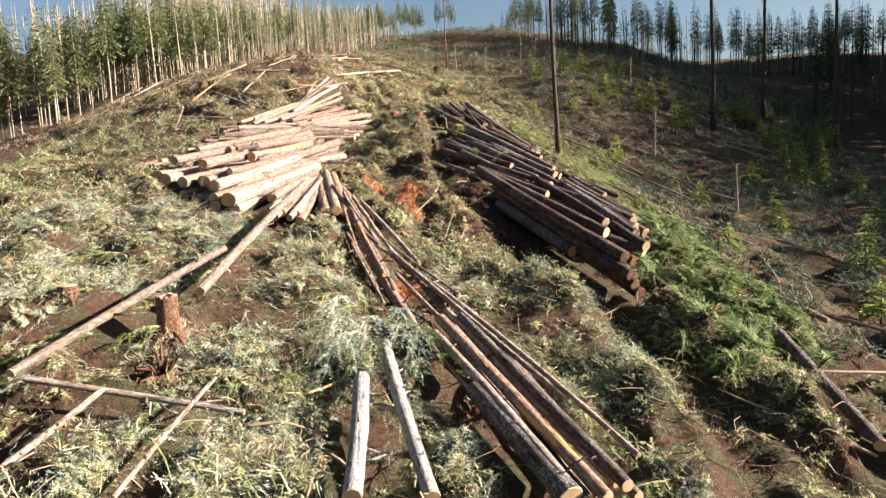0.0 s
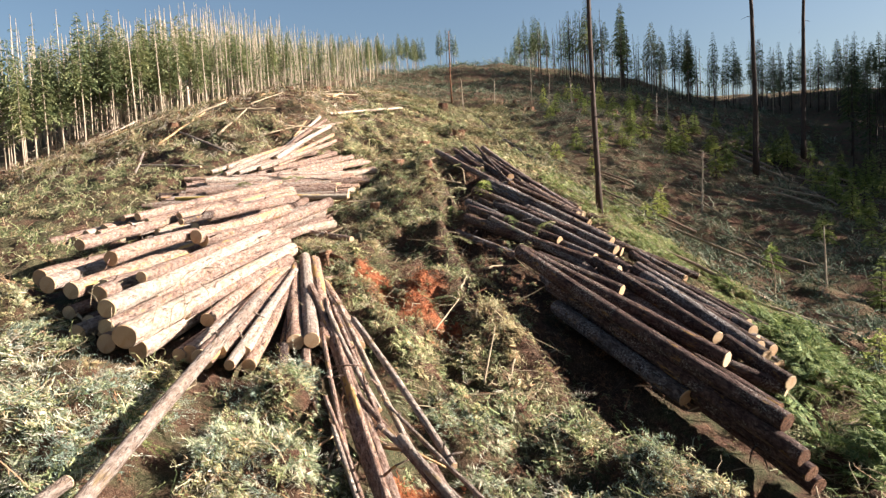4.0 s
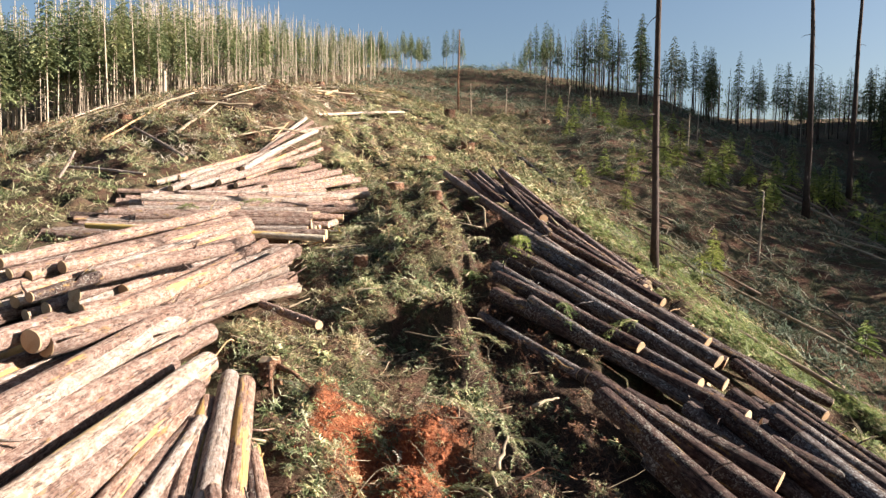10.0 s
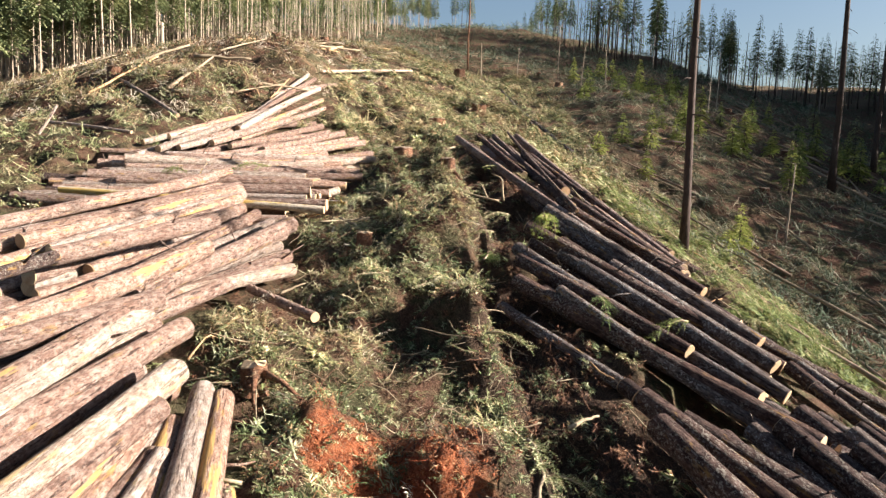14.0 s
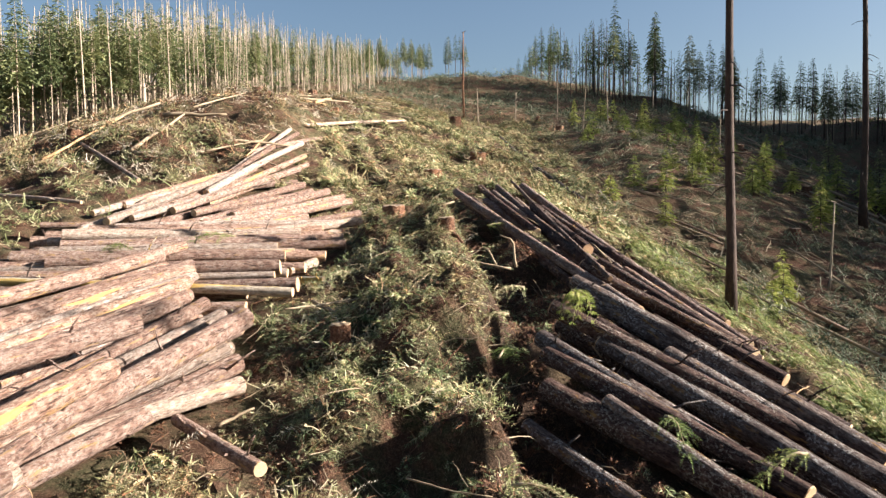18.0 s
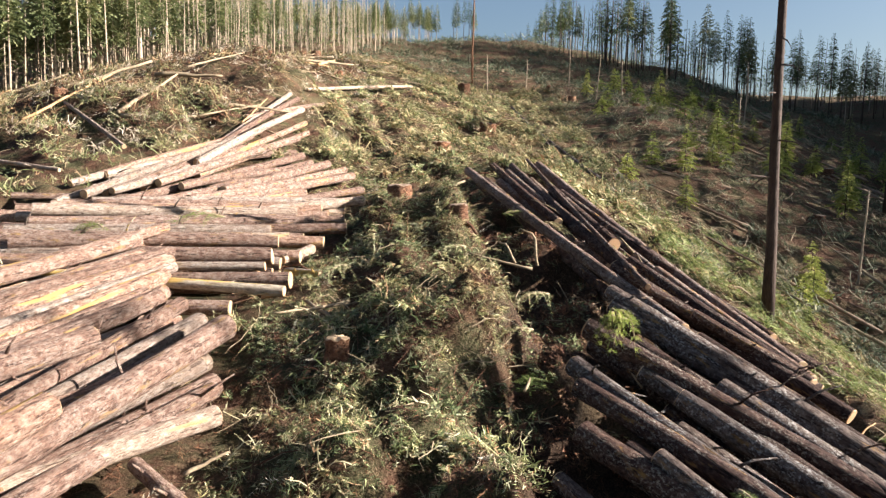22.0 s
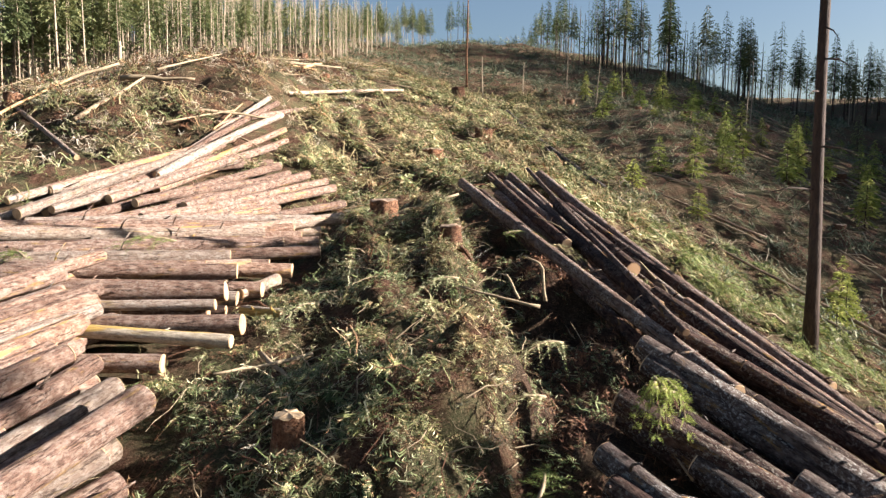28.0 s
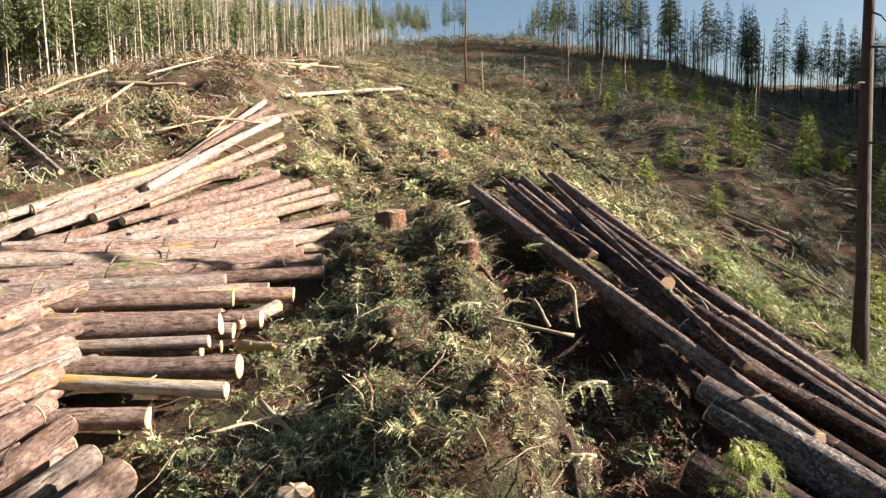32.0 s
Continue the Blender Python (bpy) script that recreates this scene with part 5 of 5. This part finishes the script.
def stump(x, y, r, h, seed, label, broken=0.0, old=False):
    rng = np.random.default_rng(seed)
    sides, rings = 20, 8
    a = np.linspace(0, 2 * np.pi, sides, endpoint=False)
    lobes = 0.5 * np.sin(a * 4 + rng.uniform(0, 6)) + 0.5 * np.sin(a * 7 + rng.uniform(0, 6))
    verts, faces = [], []
    top = h + broken * rng.uniform(-0.5, 1, sides)
    for i in range(rings):
        u = i / (rings - 1)
        rad = r * (1 + 0.75 * (1 - u) ** 3 + 0.3 * lobes * (1 - u) ** 2 + 0.05 * rng.normal(0, 1, sides))
        verts += list(np.stack([np.cos(a) * rad, np.sin(a) * rad, -0.2 + (top + 0.2) * u], 1))
    faces = [(i * sides + j, i * sides + (j + 1) % sides, (i + 1) * sides + (j + 1) % sides, (i + 1) * sides + j) for i in range(rings - 1) for j in range(sides)]
    pieces = [(np.array(verts), faces)]
    for _ in range(rng.integers(3, 6)):
        g = rng.uniform(0, 6.28)
        d = np.array([math.cos(g), math.sin(g), 0])
        e = rng.uniform(0.3, 0.7)
        pieces.append(tube([d * r * 0.8 + [0, 0, 0.04], d * (r + e * 0.4) - [0, 0, 0.03], d * (r + e * 0.8) + [0, 0, -0.2]], [0.35 * r, 0.2 * r, 0.02], 6, 0.1, rng))
    v, f = join(pieces)
    ob = tagged(new("stump", mesh_of("stump", v, f, M_STUMP, True)), label, "stump", "stumps on the cleared slope")
    rim = np.array(verts[-sides:])
    c = rim.mean(0)
    cap = np.concatenate([rim + [0, 0, -0.004], c + (rim - c) * 0.9 + [0, 0, 0.012], [c + [0, 0, 0.015 + broken * 0.5]]])
    cf = [(j, (j + 1) % sides, sides + (j + 1) % sides, sides + j) for j in range(sides)] + [(sides + j, sides + (j + 1) % sides, 2 * sides) for j in range(sides)]
    part("cut_face", mesh_of("cut_face", cap, cf, M_OLD if old else M_END), ob, "weathered sawn top" if old else "sawn top showing pale wood")
    return on_land(ob, x, y, rng.uniform(0, 360))


stump(-2.77, 30.15, 0.15, 0.36, 1, "freshly cut stump with a pale top among green boughs", 0.025)
stump(-2.88, 39.3, 0.3, 0.45, 2, "broad reddish stump half buried in soil", 0.05, True)
stump(-1.36, 35.6, 0.18, 0.36, 3, "short dark stump with a weathered top", 0.04, True)
stump(-2.3, 49.6, 0.36, 0.55, 4, "broad brown stump on the open slope", 0.05, True)
stump(-0.35, 57.6, 0.4, 0.6, 5, "weathered stump near the crest of the hill", 0.1, True)
stump(-3.84, 11.3, 0.17, 0.6, 6, "tall reddish-brown stump with torn roots below", 0.05, True)
stump(-3.3, 24.6, 0.16, 0.1, 7, "pale splintered stump beside the sunlit stack", 0.06)
stump(-3.6, 23.9, 0.12, 0.2, 8, "pale splintered stump at the end of the stack", 0.05)
stump(-5.6, 11.6, 0.16, 0.2, 21, "low pale stump among dry branches")
stump(1.9, 16.3, 0.2, 0.2, 22, "low stump of red wood in the slash")
stump(-1.7, 70.0, 0.4, 0.7, 23, "brown stump on the skyline of the near hill", 0.05, True)
srng = np.random.default_rng(19)
for i in range(34):
    x, y = (srng.uniform(-16, -6), srng.uniform(44, 75)) if i < 12 else (srng.uniform(4, 24), srng.uniform(50, 92))
    stump(x, y, srng.uniform(0.16, 0.32), srng.uniform(0.25, 0.6), 30 + i, "weathered stump on the upper clear-cut slope", 0.05, True)


def root_wad(x, y, size, seed, label):
    rng = np.random.default_rng(seed)
    ob = on_land(tagged(new("root_wad"), label, "roots", "upturned roots"), x, y)
    v = []
    n = 14
    for i in range(n):
        for j in range(n):
            th, ph = np.pi * i / (n - 1), 2 * np.pi * j / n
            d = np.array([math.sin(th) * math.cos(ph), math.sin(th) * math.sin(ph), math.cos(th)])
            v.append(d * size * 0.36 * (1 + 0.5 * noise.noise(Vector(d * 2.5 + seed))) * [1, 1, 0.6] + [0, 0, size * 0.02])
    f = [(i * n + j, (i + 1) * n + j, (i + 1) * n + (j + 1) % n, i * n + (j + 1) % n) for i in range(n - 1) for j in range(n)]
    part("soil_clump", mesh_of("soil_clump", v, f, M_SOIL, True), ob)
    for _ in range(14):
        d = rng.normal(0, 1, 3)
        d[2] = abs(d[2]) * 0.7
        d /= np.linalg.norm(d)
        p = [d * size * k + rng.normal(0, 0.05, 3) * size * k + [0, 0, 0.1 * size] for k in (0.2, 0.45, 0.75, rng.uniform(0.85, 1.25))]
        v, f = tube(p, np.array([0.05, 0.03, 0.018, 0.006]) * size * 1.3, 5, 0.1, rng)
        part("root", mesh_of("root", v, f, M_STUMP, True), ob)
    return ob


root_wad(-3.6, 10.3, 0.65, 1, "torn root mass with red soil under a stump")
root_wad(-2.75, 35.9, 0.5, 2, "dark reddish roots sticking up from the slash")
root_wad(0.9, 11.0, 0.5, 4, "torn roots and bark among cut boughs")
root_wad(5.9, 15.5, 0.5, 5, "brown root mass on the ravine side")
root_wad(-0.15, 59.0, 0.8, 7, "upturned roots at the crest of the hill")


def pole(x, y, h, r, seed, label, lean=0.0, bark=None):
    rng = np.random.default_rng(seed)
    n = 9
    s = np.linspace(0, 1, n)
    pts = np.stack([lean * s * h + np.cumsum(rng.normal(0, 0.008, n)) * h * 0.3, np.cumsum(rng.normal(0, 0.008, n)) * h * 0.3, s * (h + 0.3) - 0.3], 1)
    pieces = [tube(pts, r * (1 - 0.55 * s), 9, 0.05, rng)]
    for _ in range(7):
        i = rng.integers(3, n)
        g = rng.uniform(0, 6.28)
        d = np.array([math.cos(g), math.sin(g), 0.2])
        e = rng.uniform(0.1, 0.5)
        pieces.append(tube([pts[i], pts[i] + d * e], [r * 0.25, 0.006], 4))
    v, f = join(pieces)
    return plant(tagged(new("dead_pole", mesh_of("dead_pole", v, f, bark or M_TRUNK_PALE, True)), label, "snag", "dead poles on the slope"), x, y)


pole(-25.0, 74.5, 2.7, 0.24, 1, "broken pale snag standing before the forest")
pole(-1.2, 84.3, 7.0, 0.1, 2, "tall thin red-brown dead pole", 0.0, M_STUMP)
for k, (x, y, h) in enumerate(((0.0, 78.0, 2.6), (3.0, 80.3, 2.6), (7.2, 87.0, 4.4), (7.6, 74.8, 3.6), (10.5, 80.0, 3.0), (16.0, 70.0, 3.2), (18.5, 76.0, 5.0), (12.6, 47.5, 3.2), (13.8, 36.0, 2.6), (-20.5, 68.0, 3.0))):
    pole(x, y, h, 0.05, 10 + k, "thin grey dead sapling stem on the slope", (-0.04, 0.03, 0.0, 0.06)[k % 4])


# ---- saplings and fresh boughs ----
young = [
    tree("sapling", "small bright green conifer sapling on the cleared slope", "sapling", "saplings on the cleared slope", 60 + i, h, 0.03, 0.1, rad, wh, 8, M_BRIGHT, M_TRUNK, pairs=6, shape=s, dead=2)
    for i, (h, rad, wh, s) in enumerate(((1.9, 0.75, 12, 0.8), (1.3, 0.7, 9, 0.6), (2.6, 0.85, 15, 0.9)))
]
spots = [(10.4, 60.5, 0), (7.2, 69.8, 1), (9.5, 66.4, 1), (10.7, 58.2, 2), (14.4, 59.9, 0), (5.7, 54.0, 1), (7.9, 72.0, 0), (8.4, 42.3, 1), (9.3, 43.6, 0), (12.1, 61.6, 0), (15.1, 60.8, 1), (16.2, 63.0, 2), (21.0, 66.0, 2), (25.0, 61.0, 0), (23.0, 57.0, 1)]
prng = np.random.default_rng(8)
for a, b, n in ((20.5, 48, 9), (12.6, 62.7, 4), (16.6, 66.5, 5), (13.4, 68, 4), (25, 68, 6), (11.5, 79, 4), (13, 83, 3), (22, 44, 7), (26, 58, 7), (30, 66, 6)):
    spots += [(prng.normal(a, 1.6), prng.normal(b, 2.2), int(prng.integers(0, 3))) for _ in range(n)]
spots += [(prng.uniform(6, 30), prng.uniform(50, 90), int(prng.integers(0, 3))) for _ in range(34)] + [(prng.uniform(9, 22), prng.uniform(18, 46), int(prng.integers(0, 2))) for _ in range(14)]
used = set()
for x, y, i in spots:
    s, g = prng.uniform(0.7, 1.15), prng.uniform(0, 6.28)
    if i in used:
        plant_copy(young[i], x, y, s, g)
    else:
        used.add(i)
        plant(young[i], x, y, s, g)


def bough(x, y, over, size, seed, label, turn=0.0, hang=0.4, needles=None):
    """A cut branch with its needles, lying or hanging at a height over the ground."""
    rng = np.random.default_rng(seed)
    ob = tagged(new("conifer_bough"), label, "branch", "cut boughs")
    n = 7
    s = np.linspace(0, 1, n)
    pts = np.stack([s * size, rng.normal(0, 0.02, n).cumsum() * size, 0.1 * size * np.sin(s * 3) - hang * size * s**2], 1)
    v, f = tube(pts, 0.018 * (1.1 - s), 6, 0.1, rng)
    part("twig", mesh_of("twig", v, f, M_STICK, True), ob)
    vs, fs, k = [], [], 0
    for i in range(n):
        for side in (-1, 1, 0):
            q, t = frond(rng, size * rng.uniform(0.35, 0.6) * (1.15 - 0.5 * s[i]), 34, 0.17, rng.uniform(0.3, 0.9), 0.006)
            g = side * rng.uniform(0.5, 1.1) + rng.normal(0, 0.15)
            c, w = math.cos(g), math.sin(g)
            q = np.stack([q[:, 0] * c - q[:, 1] * w, q[:, 0] * w + q[:, 1] * c, q[:, 2] + rng.uniform(0, 0.25) * q[:, 0]], 1) + pts[i]
            vs.append(q), fs.append(np.asarray(t) + k)
            k += len(q)
    part("needles", mesh_of("needles", np.concatenate(vs), np.concatenate(fs), needles or M_FRESH), ob)
    ob.matrix_world = Matrix.Translation((x, y, float(ground(x, y)) + over)) @ pose(0, 0, 0, 0, 0, turn)
    return ob


for k in range(8):
    bough(0.66 + 0.07 * (k % 3 - 1), 29.8 + 0.09 * (k // 3 - 1), 1.0, 0.2 + 0.04 * (k % 3), 300 + k, "bright green bough draped over the shaded logs", 190 + 19 * k, 1.2, M_BRIGHT)
bough(2.4, 26.6, 1.0, 0.5, 3, "small green sprig caught on a shaded log", 200, 0.5)
bough(1.2, 27.2, 0.75, 0.5, 4, "small green sprig caught on a shaded log", 280, 0.5)
bough(-0.5, 29.1, 0.25, 0.8, 5, "yellowing bough sprouting from the slash", 80, 0.2)
bough(-0.4, 36.6, 0.2, 0.7, 6, "bright green bough on the open ground", 30, 0.1)
bough(-6.2, 36.2, 0.6, 1.1, 7, "green bough lying over the sunlit logs", 200, 0.2)
bough(-8.0, 34.6, 0.6, 0.9, 8, "green bough lying over the sunlit logs", 150, 0.2)
bough(-1.0, 12.6, 0.6, 1.5, 9, "large fresh green bough over the white trunks", 250, 0.5)
bough(-0.4, 12.3, 0.55, 1.4, 10, "large fresh green bough over the white trunks", 320, 0.45)
bough(-0.7, 11.6, 0.5, 1.3, 11, "large fresh green bough over the white trunks", 275, 0.4)
for k, (x, y, g) in enumerate([(-1.4, 12.0, 300), (-1.1, 11.7, 265), (-0.8, 11.3, 250), (-0.95, 11.0, 285), (-0.4, 12.4, 300), (-0.25, 11.9, 270), (-0.1, 11.6, 290), (-1.2, 12.5, 255), (-0.6, 12.0, 270)]):
    bough(x, y, 0.75, 0.85 + 0.12 * (k % 3), 400 + k, "drooping blue-green bough over the white trunks", g, 0.55, M_COOL)
orng = np.random.default_rng(14)
for k in range(26):
    x, y = orng.uniform(5.4, 7.6), orng.uniform(14, 24)
    bough(x, y, 0.25, orng.uniform(0.8, 1.4), 30 + k, "bright green bough heaped beside the shaded stack", orng.uniform(0, 360), 0.25)
for k in range(22):
    x, y = orng.uniform(-7, 4.5), orng.uniform(7.5, 15.5)
    bough(x, y, 0.22, orng.uniform(0.7, 1.2), 70 + k, "green cut bough lying in the slash", orng.uniform(0, 360), 0.25, (M_FRESH, M_SLASH)[k % 2])
for k in range(24):
    x, y = orng.uniform(-3.2, 0.6), orng.uniform(22, 40)
    bough(x, y, 0.2, orng.uniform(0.5, 0.9), 110 + k, "dull green cut bough lying in the rutted slash", orng.uniform(0, 360), 0.25, M_SLASH)


# ---- sticks, splinters and clods ----
def stick(pts, r, label, material=None, seed=0):
    """A loose branch through points of the plan with heights over the ground."""
    rng = np.random.default_rng(seed)
    p = np.array([(x, y, float(ground(x, y)) + h) for x, y, h in pts])
    s = np.linspace(0, 1, 8)
    q = np.stack([np.interp(s, np.linspace(0, 1, len(p)), p[:, i]) for i in range(3)], 1) + rng.normal(0, r * 0.22, (8, 3))
    v, f = tube(q - p[0], r * (1.1 - 0.6 * s), 7, 0.1, rng)
    ob = tagged(new("branch", mesh_of("branch", v, f, material or M_STICK, True)), label, "branch", "loose branches")
    ob.matrix_world = Matrix.Translation(Vector(p[0]))
    return ob


stick([(0.05, 33.9, 0.0), (0.0, 34.0, 0.5), (-0.25, 34.1, 0.55)], 0.025, "bent grey stick standing in the slash", seed=1)
stick([(-0.35, 33.6, 0.1), (-0.5, 33.8, 0.35), (-0.62, 34.0, 0.3)], 0.02, "crooked dry twig standing in the slash", seed=2)
stick([(-0.1, 22.7, 0.2), (0.05, 23.2, 0.35)], 0.028, "pale split piece of wood in the rut", seed=3)
stick([(-3.6, 32.2, 0.12), (-2.7, 30.9, 0.12)], 0.03, "long pale splinter on the slash", seed=4)
stick([(-2.6, 40.0, 0.1), (-1.3, 41.2, 0.15)], 0.05, "pale broken branch beside the stack", seed=5)
stick([(-0.55, 20.6, 0.1), (-0.1, 21.9, 0.3)], 0.018, "dry branch leaning out of the slash", seed=6)
stick([(0.3, 19.0, 0.05), (0.55, 20.3, 0.5)], 0.016, "dry branch leaning out of the slash", seed=7)
stick([(9.4, 30.0, 0.0), (9.5, 30.2, 1.0), (9.3, 30.1, 1.7)], 0.025, "thin pale dead sapling stem by the ravine", seed=8)
stick([(7.2, 11.2, 0.1), (5.2, 12.6, 0.25)], 0.03, "dry grey branch on the ravine side", seed=9)
krng = np.random.default_rng(44)
for k in range(90):
    x, y = krng.uniform(-8, 7), krng.uniform(7, 44)
    g, e = krng.uniform(0, 6.28), krng.uniform(0.4, 1.3)
    stick([(x, y, 0.1), (x + e * math.cos(g) * 0.5, y + e * math.sin(g) * 0.5, krng.uniform(0.12, 0.3)), (x + e * math.cos(g), y + e * math.sin(g), krng.uniform(0.05, 0.35))], krng.uniform(0.01, 0.028), "dry broken branch lying in the slash", (M_STICK, M_STICK, M_SPLIT, M_STUMP)[k % 4], 100 + k)

twigs = []
for k in range(6):
    v, f = tube([[0, 0, 0], [0.4, krng.normal(0, 0.06), krng.normal(0.03, 0.04)], [0.75, krng.normal(0, 0.1), 0], [1, krng.normal(0, 0.12), krng.normal(0, 0.06)]], [0.014, 0.012, 0.009, 0.004], 4, capped=False)
    twigs.append((v, [t for q in f for t in ((q[0], q[1], q[2]), (q[0], q[2], q[3]))]))
strew("twig_litter", "dry twigs and broken branches littering the slope", twigs, M_STICK, *spread(7000, -10, 9.5, 6, 52, 61, False), (0.02, 0.2), 0.15, 0.6, 0.3, 71)
strew("twig_litter", "bleached branches littering the upper slope", twigs, M_STICK, *spread(2600, -22, 24, 46, 100, 62, False), (0.05, 0.25), 0.4, 1.5, 0.15, 72)
strew("twig_litter", "broken orange and tan wood below the forest edge", twigs, M_SPLIT, *spread(700, -26, -8, 41, 66, 59, False), (0.0, 0.15), 0.2, 0.7, 0.3, 69)
strew("twig_litter", "bleached broken branches below the forest edge", twigs, M_STICK, *spread(1500, -28, -7, 41, 70, 60, False), (0.0, 0.15), 0.25, 0.8, 0.3, 70)
strew("twig_litter", "reddish torn twigs and bark shreds on the slope", twigs, M_STUMP, *spread(3500, -8, 7, 8, 48, 63, False), (0.02, 0.2), 0.15, 0.6, 0.35, 73)

lumps = []
for k in range(4):
    bm = bmesh.new()
    bmesh.ops.create_icosphere(bm, subdivisions=1, radius=1.0)
    for vert in bm.verts:
        vert.co *= 1 + 0.45 * noise.noise(vert.co * 1.4 + Vector((k * 7.0, 0, 0))) + 0.2 * noise.noise(vert.co * 4)
    lumps.append((np.array([tuple(p.co) for p in bm.verts]), [tuple(q.index for q in g.verts) for g in bm.faces]))
    bm.free()
crng = np.random.default_rng(6)
cx, cy = [], []
for x, y, r in CLAY:
    n = int(170 * r * r)
    cx.append(crng.normal(x, r * 0.36, n)), cy.append(crng.normal(y, r * 0.36, n))
strew("bark_litter", "torn red bark and clay crumbs round a dug pit", wisps, M_REDCRUMB, np.concatenate(cx), np.concatenate(cy), (-0.06, 0.0), 0.2, 0.5, 0.2, 83)
strew("clay_clods", "crumbled red clay round a dug pit", lumps, M_CLAY, np.concatenate(cx), np.concatenate(cy), (-0.02, 0.01), 0.006, 0.035, 0.5, 81)
strew("soil_clods", "dark brown soil crumbs along the ruts", lumps, M_SOIL, *spread(2600, -3.5, 2.5, 14, 46, 64, False), (-0.02, 0.005), 0.008, 0.03, 0.5, 82)

# ---- fallen poles on the shaded slope ----
frng2 = np.random.default_rng(91)
for k in range(70):
    x, y = (frng2.uniform(9, 30), frng2.uniform(46, 92)) if k < 46 else (frng2.uniform(8.5, 20), frng2.uniform(14, 44))
    g, e = frng2.normal(2.2, 0.5), frng2.uniform(2.5, 7)
    stick([(x, y, 0.25), (x + e * math.cos(g), y + e * math.sin(g), frng2.uniform(0.2, 0.5))], frng2.uniform(0.04, 0.09), "weathered grey pole fallen on the shaded slope", (M_OLD, M_STICK)[k % 2], 500 + k)
for k in range(45):
    x, y = frng2.uniform(-24, -7), frng2.uniform(44, 76)
    g, e = frng2.normal(0.5, 0.6), frng2.uniform(1.5, 5)
    stick([(x, y, 0.2), (x + e * math.cos(g), y + e * math.sin(g), frng2.uniform(0.15, 0.6))], frng2.uniform(0.03, 0.09), "bleached broken pole lying below the forest edge", (M_STICK, M_SPLIT, M_STICK)[k % 3], 600 + k)

# ---- shreds of bark hanging on the lowest stack ----
for k in range(34):
    x, y = frng2.uniform(-5.6, -4.0), frng2.uniform(17.6, 20.6)
    h = frng2.uniform(0.55, 0.85)
    g, e = frng2.normal(-2.0, 0.6), frng2.uniform(0.15, 0.45)
    stick([(x, y, h), (x + e * 0.6 * math.cos(g), y + e * 0.6 * math.sin(g), h - 0.1 * frng2.random()), (x + e * math.cos(g), y + e * math.sin(g), h - frng2.uniform(0.2, 0.5))], frng2.uniform(0.004, 0.009), "thin dry shred of bark hanging from the sunlit logs", M_STICK, 700 + k)
